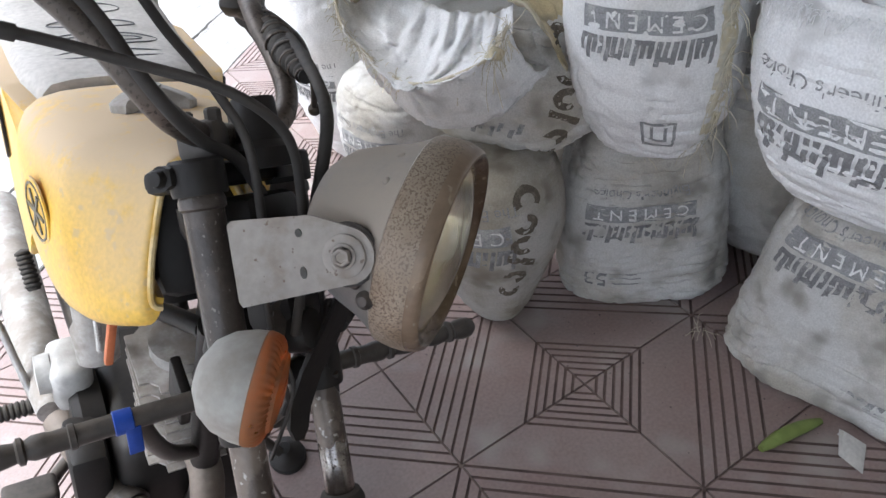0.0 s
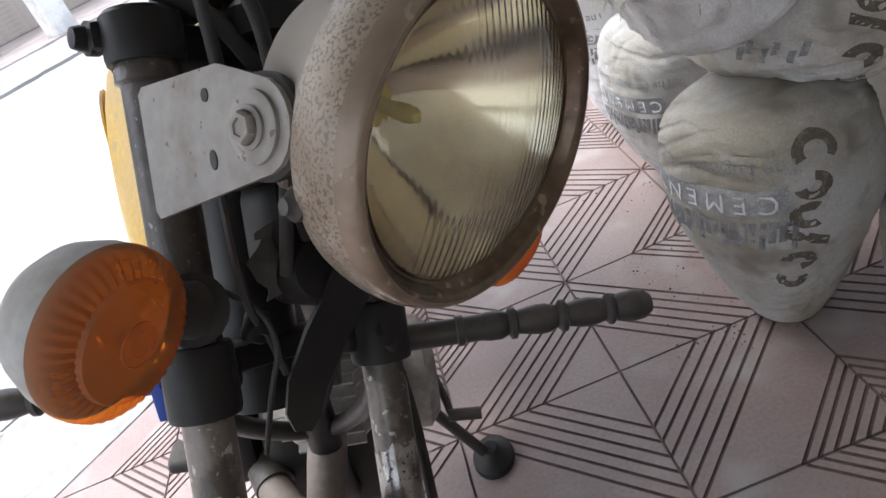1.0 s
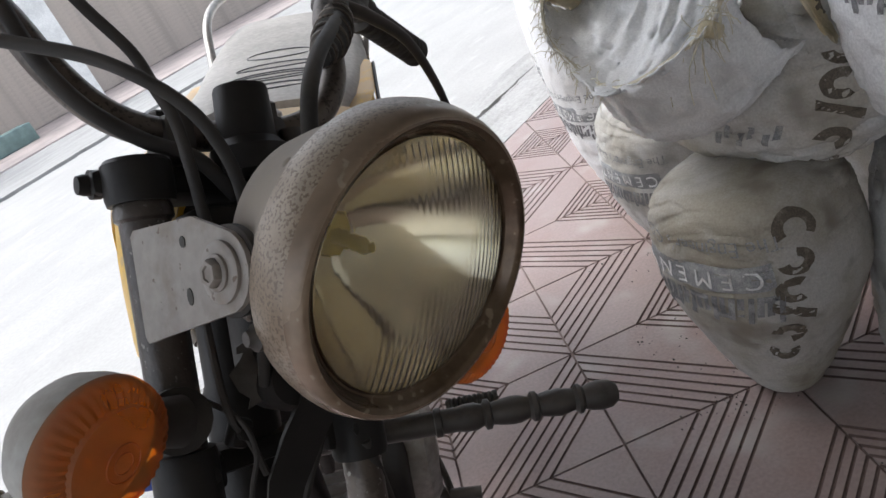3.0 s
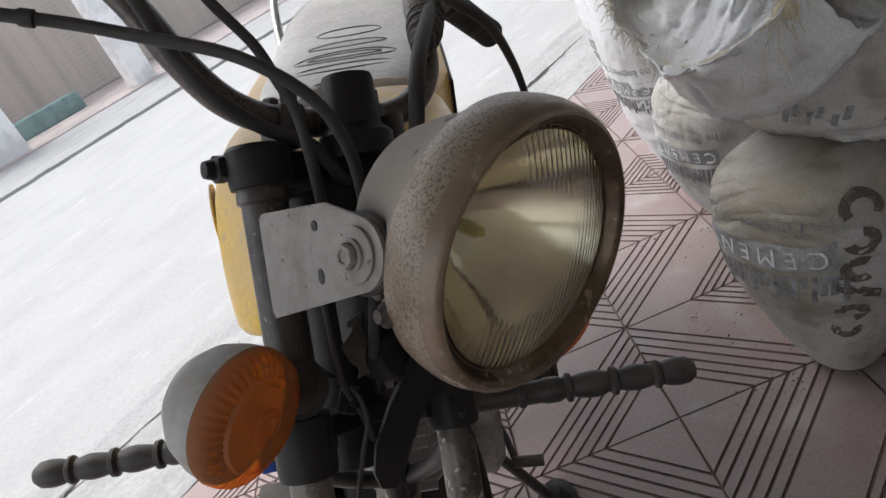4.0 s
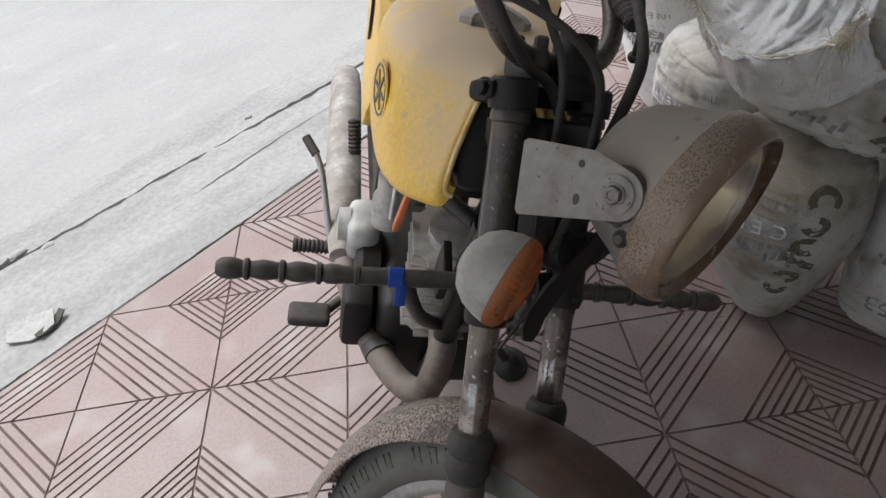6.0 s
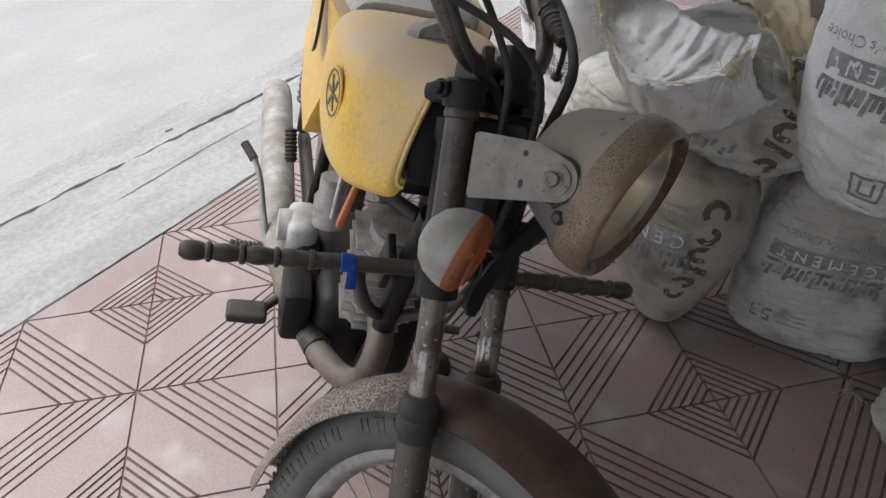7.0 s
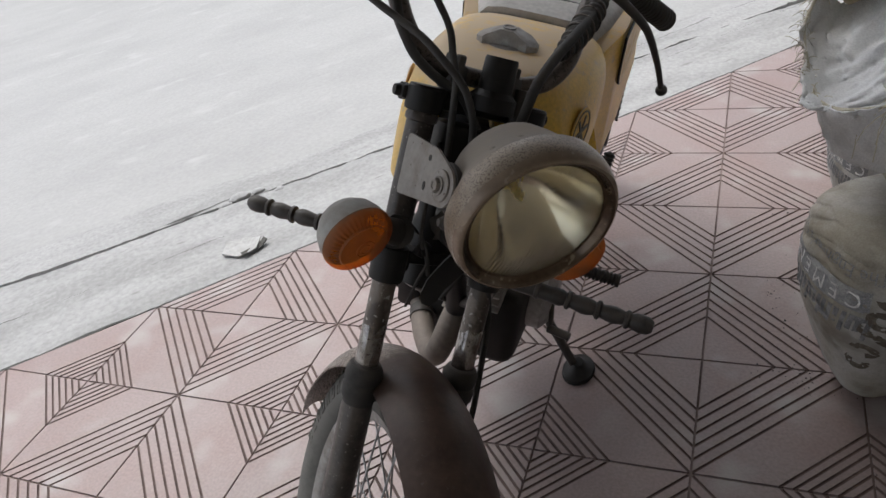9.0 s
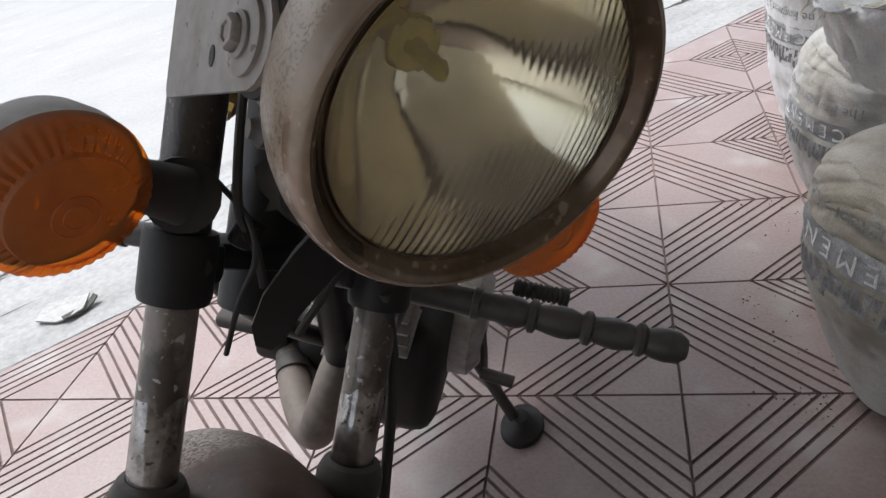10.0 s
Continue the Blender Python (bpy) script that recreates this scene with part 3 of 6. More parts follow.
def pod():
    b = bmesh.new()
    n = 18
    pts = [Vector((0.13 * (i / n - 0.5), 0.006 * math.sin(3 * i / n), 0.0135)) for i in range(n + 1)]
    rad = [0.0025 + 0.0105 * math.sin(math.pi * min(1, max(0.02, (i / n) * 0.9 + 0.06))) ** 0.6 for i in range(n + 1)]
    tube(b, pts, rad, 12)
    t = tagged(part("green_pod", b, M_GREEN), "dull green vegetable pod lying on the tiles", "vegetable")
    t.matrix_world = pose(0.49, -0.925, 0, 0, 0, -12)


pod()


def folded_scrap():
    b = bmesh.new()
    vs = [b.verts.new(c) for c in ((-0.03, -0.02, 0), (0.03, -0.016, 0.004), (0.022, 0.022, 0.030), (-0.018, 0.020, 0.012), (0.004, 0.03, 0.052), (0.03, 0.03, 0.006))]
    for f in ((0, 1, 2, 3), (3, 2, 4), (1, 5, 2)):
        b.faces.new([vs[i] for i in f])
    ext = bmesh.ops.extrude_face_region(b, geom=b.faces[:])
    for v in ext["geom"]:
        if isinstance(v, bmesh.types.BMVert):
            v.co += Vector((0.0, 0.0015, 0.0015))
    t = tagged(part("scrap", b, M_PAPER), "folded white scrap standing on the tiles", "scrap")
    t.matrix_world = pose(0.54, -1.01, 0, 0, 0, 25)


folded_scrap()


def grit():
    """Cement crumbs swept up round the foot of the sacks."""
    rnd = random.Random(77)
    b = bmesh.new()
    for cx, cy, spread, n in ((0.20, -0.31, 0.06, 60), (0.17, -0.05, 0.06, 40), (0.42, -0.60, 0.08, 45), (0.24, 0.22, 0.05, 25), (0.55, -0.85, 0.10, 25)):
        for _ in range(n):
            r = rnd.uniform(0.0010, 0.0032) * rnd.uniform(0.5, 1.0)
            m = Matrix.Translation((rnd.gauss(cx, spread), rnd.gauss(cy, spread), r * 0.4)) @ pose(0, 0, 0, rnd.uniform(0, 90), rnd.uniform(0, 90), rnd.uniform(0, 360)) @ Matrix.Diagonal((1, rnd.uniform(0.5, 1), rnd.uniform(0.4, 0.8), 1))
            bmesh.ops.create_icosphere(b, subdivisions=1, radius=r, matrix=m)
    tagged(part("grit", b, M_CRACK), "dark cement grit scattered round the sacks", "grit", kind="stuff")


grit()


# ---- cement sacks ----
class Sack:
    """A filled woven sack standing on its end. c: centre on its support, z: height of the support, a, b: half extents, h: height."""

    def __init__(self, x, y, z, a, b, h, turn=0.0, lean=(0.0, 0.0), seed=0.0, n=2.8, e=0.42, taper=0.0, rough=1.0, belly=0.0, foot=0.12, slope=1.7, keel=None, shift=(0.0, 0.0)):
        self.m = Matrix.Translation((x, y, z)) @ pose(0, 0, 0, lean[0], lean[1], turn)
        self.a, self.b, self.h, self.seed, self.n, self.e, self.taper, self.rough, self.belly, self.foot = a, b, h, seed, n, e, taper, rough, belly, foot
        self.slope, self.keel, self.shift = slope, keel or e, Vector((*shift, 0))

    def raw(self, phi, eta):
        ce, se = math.cos(eta), math.sin(eta)
        w = abs(ce) ** (self.e if se > 0 else self.keel)
        v = 0.5 + 0.5 * math.copysign(abs(se) ** 0.75, se)
        w *= 1 - self.taper * (v - 0.5) + self.belly * math.sin(math.pi * v)
        u = min(1.0, v / 0.55)
        w *= 1 - self.foot * (1 - u) ** self.slope
        c, s = math.cos(phi), math.sin(phi)
        x = self.a * w * math.copysign(abs(c) ** (2 / self.n), c)
        y = self.b * w * math.copysign(abs(s) ** (2 / self.n), s)
        return Vector((x, y, v * self.h)) + self.shift * (1 - u) ** self.slope, v, w

    def at(self, phi, eta, lift=0.0):
        p, v, w = self.raw(phi, eta)
        q = p * 1.0 + Vector((self.seed, self.seed * 0.7, 0))
        d = 0.013 * noise.noise(q * 4.5) + 0.005 * noise.noise(q * 11)
        near = min(1.0, 0.12 + 3.2 * abs(v - 0.5) ** 1.6)
        warp = 0.25 * noise.noise(q * 6)
        r1 = 1 - abs(noise.noise(Vector((q.x * 6, q.y * 6, (q.z + warp * 0.2) * 34))))
        r2 = 1 - abs(noise.noise(Vector((q.x * 18 + 3, q.y * 18, q.z * 7 + warp * 3))))
        r3 = 1 - abs(noise.noise(Vector(((q.x + q.z) * 20, (q.y - q.z) * 20, q.z * 9))))
        d -= 0.010 * near * max(0, r1 - 0.72) / 0.28 + 0.006 * near * max(0, r2 - 0.78) / 0.22 + 0.004 * max(0, r3 - 0.82) / 0.18
        r4 = 1 - abs(noise.noise(Vector((q.x * 5 + 9, q.y * 5, (q.z + 0.04 * noise.noise(q * 5)) * 75))))
        d -= 0.0070 * max(0, r4 - 0.80) / 0.20 * max(0, min(1, 1.6 * noise.noise(q * 3.2 + Vector((7, 0, 0))) + 0.35))
        d += 0.0015 * noise.noise(q * 40)
        d *= self.rough
        flat = min(1.0, w * 1.3)
        out = Vector((p.x / self.a ** 2, p.y / self.b ** 2, 0))
        out = out.normalized() if out.length > 1e-6 else Vector((0, 0, 1))
        p = p + out * (d * flat + lift)
        p.z = max(p.z + lift * 0.3, 0.0)
        return p

    def eta(self, v):
        t = 2 * v - 1
        return math.asin(max(-1, min(1, math.copysign(abs(t) ** (1 / 0.75), t))))

    def mesh(self, nu=190, nv=120):
        b = bmesh.new()
        rows = []
        for j in range(1, nv):
            eta = -math.pi / 2 + math.pi * j / nv
            rows.append([b.verts.new(self.at(2 * math.pi * i / nu, eta)) for i in range(nu)])
        for r, s in zip(rows, rows[1:]):
            for i in range(nu):
                b.faces.new((r[i], r[(i + 1) % nu], s[(i + 1) % nu], s[i]))
        b.faces.new(rows[0][::-1])
        b.faces.new(rows[-1])
        return b

    def angle(self, phi0, x):
        """The angle that lies x metres round the side from phi0, going to a viewer's right."""
        step, phi, left = (0.004 if x > 0 else -0.004), phi0, abs(x)
        p, _, _ = self.raw(phi, 0)
        while left > 0:
            phi += step
            q, _, _ = self.raw(phi, 0)
            left -= (q - p).length
            p = q
        return phi

    def lay(self, b, phi0, z0, m2, lift=0.0012):
        """Lays a flat print onto the side: b's x and y become metres round the side and up from (phi0, z0)."""
        cache = {}
        for v in b.verts:
            q = m2 @ Vector((v.co.x, v.co.y, 0))
            k = round(q.x, 4)
            if k not in cache:
                cache[k] = self.angle(phi0, q.x)
            v.co = self.at(cache[k], self.eta(min(0.985, max(0.015, (z0 + q.y) / self.h))), lift)
        return b


def letters(text, size):
    cu = bpy.data.curves.new("lettering", "FONT")
    cu.body, cu.size, cu.align_x, cu.align_y, cu.resolution_u = text, size, "CENTER", "CENTER", 3
    ob = bpy.data.objects.new("lettering", cu)
    scene.collection.objects.link(ob)
    me = ob.to_mesh()
    b = bmesh.new()
    b.from_mesh(me)
    ob.to_mesh_clear()
    bpy.data.objects.remove(ob)
    bpy.data.curves.remove(cu)
    return fine(b, 0.012)


def fine(b, step):
    bmesh.ops.triangulate(b, faces=b.faces)
    for _ in range(4):
        es = [e for e in b.edges if e.calc_length() > step]
        if not es:
            break
        bmesh.ops.subdivide_edges(b, edges=es, cuts=1)
        bmesh.ops.triangulate(b, faces=b.faces)
    return b


def bars(list_of):
    """Flat slanted bars: (x, y, width, height, slant)."""
    b = bmesh.new()
    for x, y, w, h, s in list_of:
        vs = [b.verts.new((x + s * h * 0.5 * ty + tx * w / 2, y + ty * h / 2, 0)) for tx, ty in ((-1, -1), (1, -1), (1, 1), (-1, 1))]
        b.faces.new(vs)
    return fine(b, 0.012)


def rings(list_of):
    """Flat open rings: (x, y, outer radius, thickness, start, end) in degrees."""
    b = bmesh.new()
    for x, y, r, t, a0, a1 in list_of:
        n = 14
        prev = None
        for k in range(n + 1):
            a = radians(a0 + (a1 - a0) * k / n)
            cur = [b.verts.new((x + q * math.cos(a) * 0.8, y + q * math.sin(a), 0)) for q in (r - t, r)]
            if prev:
                b.faces.new((prev[0], prev[1], cur[1], cur[0]))
            prev = cur
    return fine(b, 0.012)


FLIP = Matrix.Rotation(math.pi, 4, "Z")
SIDE = Matrix.Rotation(-math.pi / 2, 4, "Z")


def brand_block(w):
    """The maker's mark as a row of plain slanted strokes on one line."""
    out, n = [], 19
    for k in range(n):
        tall = (1.0, 0.72, 0.72, 1.0, 0.72, 0.86, 0.72)[k % 7]
        hh = w * 0.19 * tall
        out.append(((k + 0.5) / n * w - w / 2, hh / 2 - w * 0.095, w / n * (0.72 if k % 3 else 0.60), hh, 0.18))
    for a, c, up in ((0, 2, 0), (5, 7, 0.62), (8, 10, 0), (12, 14, 0.62), (16, 18, 0)):
        out.append((((a + c) / 2 + 0.5) / n * w - w / 2, w * (0.19 * up - 0.095) + w * 0.018, (c - a) / n * w, w * 0.036, 0.18))
    return bars(out)


def dress(sk, mat, label, prints, extra=()):
    t = part("cement_sack", sk.mesh(), mat)
    tagged(t, label, "sack", "cement sacks in stacks")
    t.matrix_world = sk.m
    if len(prints) < 3:
        b, n = bmesh.new(), 24
        side = [(k / n - 0.5) * 1.5 for k in range(n + 1)]
        top = [Vector((0.25 * sk.a * noise.noise((u * 3, sk.seed, 0)), u * sk.b, sk.h * (1.0 - 0.16 * u * u) + 0.006)) for u in side]
        stay_plate(b, [(q, 0.03) for q in top], (0.2, 0, 1), 0.004)
        part("sewn_top", b, M_YELLOWPATCH, t, "folded sewn top edge")
    for kind, phi, z, m2, pm, *arg in prints:
        b = {"text": lambda: letters(*arg), "mark": lambda: brand_block(*arg), "bars": lambda: bars(*arg), "rings": lambda: rings(*arg)}[kind]()
        tagged(part("print", sk.lay(b, radians(phi), z, m2, 0.0024 if pm is M_SACK else 0.0012), pm, t), kind="stuff")
    return t


def panel(phi, z, w=0.22, s=1.0, pm=None, slogan="The Engineer's Choice"):
    """The front print, upside down: slogan above, dark band with a word, maker's blocks below."""
    pm = pm or M_PRINTLIGHT
    return [("text", phi, z + 0.086 * s, FLIP, pm, slogan, 0.026 * s),
            ("bars", phi, z + 0.045 * s, FLIP, pm, [(0, 0, w, 0.034 * s, 0)]),
            ("text", phi, z + 0.045 * s, FLIP, M_SACK, "C E M E N T", 0.034 * s),
            ("mark", phi, z, FLIP, M_PRINT, w * 1.05)]


def side_mark(phi, z, s=1.0, slant=-14):
    """Large brown stencil reduced to plain strokes, running down the sack."""
    m2 = Matrix.Rotation(radians(slant), 4, "Z") @ SIDE
    arcs, strokes = [], []
    for k, x in enumerate((-0.112, -0.062, -0.016, 0.022, 0.070, 0.116)):
        if k == 3:
            strokes.append((x * s, 0.002 * s, 0.016 * s, 0.062 * s, 0.3))
            continue
        a0 = (60, 290, 150, 0, 20, 240)[k]
        arcs.append((x * s, 0.0, (0.034 if k == 0 else 0.027) * s, 0.0165 * s, a0, a0 + 250))
    return [("bars", phi, z, m2, M_PRINTBROWN, strokes), ("rings", phi, z, m2, M_PRINTBROWN, arcs)]


def threads(name, parent, anchors, n, length, seed, r=0.0006, droop=0.7, mat=M_THREAD):
    """Loose threads sprouting near the anchor points."""
    rnd = random.Random(seed)
    bm = bmesh.new()
    for _ in range(n):
        p = Vector(anchors[rnd.randrange(len(anchors))]) + Vector((rnd.uniform(-1, 1), rnd.uniform(-1, 1), rnd.uniform(-1, 1))) * 0.006
        d = Vector((rnd.uniform(-1, 0.4), rnd.uniform(-1, 1), rnd.uniform(-0.6, 1))).normalized()
        L = length * rnd.uniform(0.3, 1.6)
        pts, q = [], p.copy()
        for k in range(6):
            pts.append(q.copy())
            d = (d + Vector((rnd.uniform(-1, 1), rnd.uniform(-1, 1), rnd.uniform(-1, 1) - droop)) * 0.35).normalized()
            q = q + d * L / 5
        tube(bm, pts, r, 4)
    return tagged(part(name, bm, mat, parent, "pale frayed threads"), kind="stuff")


def mouth_sheet(name, lip, back, mat, parent, label, pleat, seed, nu=90, nv=26, lean=Vector((-0.4, -0.5, 0.1))):
    """Slack cloth between a lip and a line behind it, gathered in pleats."""
    lp, bp = smooth_path(lip, 12), smooth_path(back, 12)

    def pick(path, f):
        x = f * (len(path) - 1)
        i = min(int(x), len(path) - 2)
        return path[i].lerp(path[i + 1], x - i)

    bm = bmesh.new()
    rows = []
    for j in range(nv + 1):
        v = j / nv
        row = []
        for i in range(nu + 1):
            u = i / nu
            p = pick(lp, u).lerp(pick(bp, u), v)
            sag = math.sin(math.pi * v) * 0.035
            f1 = 1 - 2 * abs(noise.noise((u * 6 + seed, v * 0.9, seed)))
            f2 = 1 - 2 * abs(noise.noise((u * 13 + seed, v * 1.5 + u, seed + 3)))
            fold = f1 * abs(f1) + 0.45 * f2
            k = pleat * math.sin(math.pi * min(1, u * 1.0)) * (0.35 + 0.65 * math.sin(math.pi * (0.15 + 0.8 * v)))
            p = p + lean * (k * fold) + Vector((0, 0, -sag))
            f3 = 1 - abs(noise.noise((u * 9 + 2 * v + seed, v * 7 - 3 * u, seed + 8)))
            p = p - lean.normalized() * 0.010 * max(0, f3 - 0.7) / 0.3
            p += Vector((1, 1, 1)) * (0.002 * noise.noise((u * 50, v * 30, seed)) + 0.004 * noise.noise((u * 17, v * 9, seed + 5)))
            row.append(bm.verts.new(p))
        rows.append(row)
    for r, s in zip(rows, rows[1:]):
        for i in range(nu):
            bm.faces.new((r[i], r[i + 1], s[i + 1], s[i]))
    ob = part(name, bm, mat, parent, label, 180)
    so = ob.modifiers.new("cloth", "SOLIDIFY")
    so.thickness = 0.0015
    return ob, lp


def under(ob, m):
    """Makes the local space of ob's parts the world."""
    ob.matrix_parent_inverse = m.inverted()
    return ob


def stack_sacks():
    dusty = "dusty white woven cement sack printed upside down"
    s1 = Sack(0.320, -0.290, 0, 0.148, 0.150, 0.405, 25, seed=1.3, taper=-0.10, e=0.28, n=2.4, foot=0.56, slope=1.15, keel=0.17, shift=(-0.02, -0.012), rough=0.42)
    dress(s1, M_SACKGRIME, dusty + ", bottom of a stack", panel(180, 0.245, 0.24, 1.2) + side_mark(234, 0.255, 0.95))
    s2 = Sack(0.455, -0.225, 0.385, 0.185, 0.225, 0.27, 25, seed=4.1, taper=0.10, rough=1.5, e=0.34, n=2.5)
    t2 = dress(s2, M_SACKBROWN, "open dusty cement sack with a frayed mouth, on another sack",
               side_mark(228, 0.13, 0.95) + [("bars", 190, 0.09, FLIP, M_PRINTLIGHT, [(-0.05 + 0.02 * k, 0.012 * (k % 2), 0.011, 0.02, 0.4) for k in range(6)])])
    lip = [(0.175, -0.085, 0.715), (0.150, -0.15, 0.672), (0.155, -0.225, 0.635), (0.165, -0.295, 0.612), (0.185, -0.350, 0.615), (0.218, -0.420, 0.645), (0.262, -0.452, 0.672), (0.30, -0.44, 0.70)]
    back = [(0.27, -0.05, 0.70), (0.28, -0.10, 0.69), (0.30, -0.17, 0.68), (0.31, -0.22, 0.675), (0.32, -0.27, 0.675), (0.335, -0.32, 0.68), (0.345, -0.36, 0.69), (0.35, -0.39, 0.705)]
    # mouth and skirt get whiter cloth than the body, to look better lit
    ob, lp = mouth_sheet("sack_mouth", lip, back, M_SACK, t2, "slack pleated mouth of the sack", 0.075, 2.0)
    under(ob, s2.m)
    skirt = [(0.27, -0.02, 0.56), (0.235, -0.11, 0.54), (0.225, -0.19, 0.52), (0.235, -0.27, 0.50), (0.26, -0.34, 0.50), (0.30, -0.40, 0.53), (0.34, -0.43, 0.57), (0.38, -0.44, 0.60)]
    ob2, _ = mouth_sheet("sack_skirt", lip, skirt, M_SACK, t2, "cloth hanging below the mouth", 0.02, 5.0, 70, 16)
    under(ob2, s2.m)
    rear = [(0.30, 0.00, 0.70), (0.36, -0.03, 0.735), (0.44, -0.10, 0.745), (0.50, -0.20, 0.735), (0.49, -0.32, 0.70), (0.46, -0.41, 0.63)]
    front = [(0.175, -0.085, 0.715), (0.24, -0.16, 0.735), (0.30, -0.25, 0.735), (0.33, -0.33, 0.73), (0.36, -0.41, 0.70), (0.40, -0.45, 0.61)]
    ob3, _ = mouth_sheet("sack_fold", front, rear, M_SACKYELLOW, t2, "crumpled top fold with brown stains", 0.045, 9.0, 80, 24, Vector((0.1, 0.1, 0.7)))
    under(ob3, s2.m)
    bm = bmesh.new()
    tube(bm, lp, 0.0028, 6)
    under(part("sewn_hem", bm, M_THREAD, t2, "stitched yellowish hem"), s2.m)
    under(threads("frayed_thread", t2, lp[:40], 150, 0.022, 3), s2.m)
    under(threads("frayed_thread", t2, lp[-16:], 70, 0.03, 5), s2.m)
    under(threads("hanging_thread", t2, [lp[-14], lp[-10], lp[-5]], 9, 0.11, 8, 0.0007, 1.4), s2.m)
    bm = bmesh.new()
    box(bm, (0.035, 0.02, 0.02), pose(0.268, -0.45, 0.668, 20, 30, 40), 0.006)
    under(part("yellow_knot", bm, M_YELLOWPATCH, t2, "yellowed knot at the corner of the mouth"), s2.m)

    s3 = Sack(0.632, -0.412, 0, 0.138, 0.172, 0.44, 52, seed=7.7, taper=0.26, e=0.34, n=2.9, foot=-0.06, keel=0.13, rough=0.85)
    t3 = dress(s3, M_SACKDIRTY, dusty + ", tied at the top",
               panel(178, 0.205, 0.22, 1.05, None, "Engineer's Choice") + [("text", 152, 0.085, FLIP, M_PRINT, "53", 0.050), ("bars", 172, 0.085, FLIP, M_PRINTLIGHT, [(0.0, 0.012, 0.05, 0.005, 0), (0.0, 0, 0.06, 0.005, 0), (0.0, -0.012, 0.045, 0.005, 0)])])
    under(threads("tie_thread", t3, [s3.m @ s3.at(radians(178), s3.eta(z), 0.003) for z in (0.97, 0.92, 0.86)], 22, 0.035, 11), s3.m)
    s4 = Sack(0.570, -0.505, 0.412, 0.165, 0.148, 0.56, 24, seed=2.2, e=0.34, n=2.7, rough=0.8)
    t4 = dress(s4, M_SACK, "clean white woven cement sack with a yellowed frayed seam",
               panel(186, 0.24, 0.21, 1.05) + [("bars", 243, 0.28, FLIP, M_YELLOWPATCH, [(0, 0, 0.030, 0.46, 0.0), (0.012, 0.05, 0.02, 0.30, 0.05)]), ("bars", 196, 0.085, FLIP, M_PRINTLIGHT, [(0, 0.026, 0.066, 0.006, 0), (0, -0.026, 0.066, 0.006, 0), (-0.030, 0, 0.006, 0.05, 0), (0.030, 0, 0.006, 0.05, 0), (0.0, 0.010, 0.035, 0.006, 0), (-0.014, -0.004, 0.006, 0.03, 0), (0.012, -0.006, 0.006, 0.028, 0)])])
    under(threads("seam_thread", t4, [s4.m @ s4.at(radians(244), s4.eta(z / 100), 0.004) for z in range(6, 92, 3)], 130, 0.055, 17, 0.0006, 1.3), s4.m)
    s5 = Sack(0.760, -0.915, 0, 0.162, 0.226, 0.42, 8, seed=5.2, e=0.34, n=3.8, taper=0.36, rough=1.0, foot=-0.13, keel=0.11)
    t5 = dress(s5, M_SACKDIRTY, dusty + ", slumped at the base", panel(176, 0.26, 0.25, 1.15) + [("bars", 182, 0.075, FLIP, M_PRINTLIGHT, [(-0.02 + 0.014 * k, 0, 0.009, 0.02, 0.3) for k in range(4)])])
    under(threads("loose_thread", t5, [(0.565, -0.66, 0.03), (0.56, -0.65, 0.02)], 10, 0.05, 23), s5.m)
    s6 = Sack(0.705, -0.895, 0.405, 0.195, 0.245, 0.42, 8, seed=9.2, e=0.34, n=2.6, rough=0.75)
    t6 = dress(s6, M_SACK, "white cement sack with a fringed open top", panel(174, 0.14, 0.28, 1.25))
    ring = [s6.m @ s6.at(radians(a), s6.eta(0.80), 0.004) for a in range(100, 262, 2)]
    under(threads("fringe", t6, ring, 420, 0.020, 29, 0.0008, 1.8, M_SACK), s6.m)
    ob, _ = mouth_sheet("open_top", [s6.m @ s6.at(radians(a), s6.eta(0.86), 0.004) for a in (100, 130, 160, 190, 220, 255)],
                        [s6.m @ (s6.at(radians(a), s6.eta(0.86), 0.03) + Vector((0, 0, 0.11 + 0.02 * (a % 4)))) for a in (100, 130, 160, 190, 220, 255)], M_SACK, t6, "loose open top of the sack", 0.03, 13.0, 80, 14)
    under(ob, s6.m)
    s8 = Sack(0.405, 0.215, 0, 0.155, 0.165, 0.385, 6, seed=3.3, e=0.30, n=2.5, foot=0.35, rough=0.5)
    dress(s8, M_SACKDIRTY, dusty, panel(192, 0.20, 0.20, 1.05))
    s7 = Sack(0.425, 0.56, 0, 0.165, 0.175, 0.66, 0, seed=6.3, e=0.32, n=2.7, rough=0.5, foot=0.25)
    dress(s7, M_SACK, "tall white woven cement sack", panel(194, 0.26, 0.22, 1.1))
    s9 = Sack(0.50, 0.95, 0, 0.175, 0.18, 0.68, 0, seed=8.3, e=0.32, n=2.7, rough=0.5)
    dress(s9, M_SACK, "tall white woven cement sack", panel(194, 0.26, 0.22, 1.1))
    s11 = Sack(0.76, -0.10, 0, 0.17, 0.20, 0.45, 15, seed=11.3)
    dress(s11, M_SACKDIRTY, dusty + ", behind the others", [])
    s10 = Sack(0.74, -0.12, 0.43, 0.17, 0.20, 0.50, 15, seed=12.3)
    dress(s10, M_SACKBROWN, "stained brown cement sack behind the open one", side_mark(215, 0.30))

    for x, y, z, h, seed in ((0.93, -0.55, 0, 0.60, 21.3), (1.05, -0.30, 0, 0.46, 23.3), (1.08, -0.95, 0, 0.44, 24.3), (1.08, -0.95, 0.42, 0.45, 25.3)):
        dress(Sack(x, y, z, 0.17, 0.20, h, 18, seed=seed), M_SACKDIRTY, "dusty white cement sack in the back row of the stack", [])


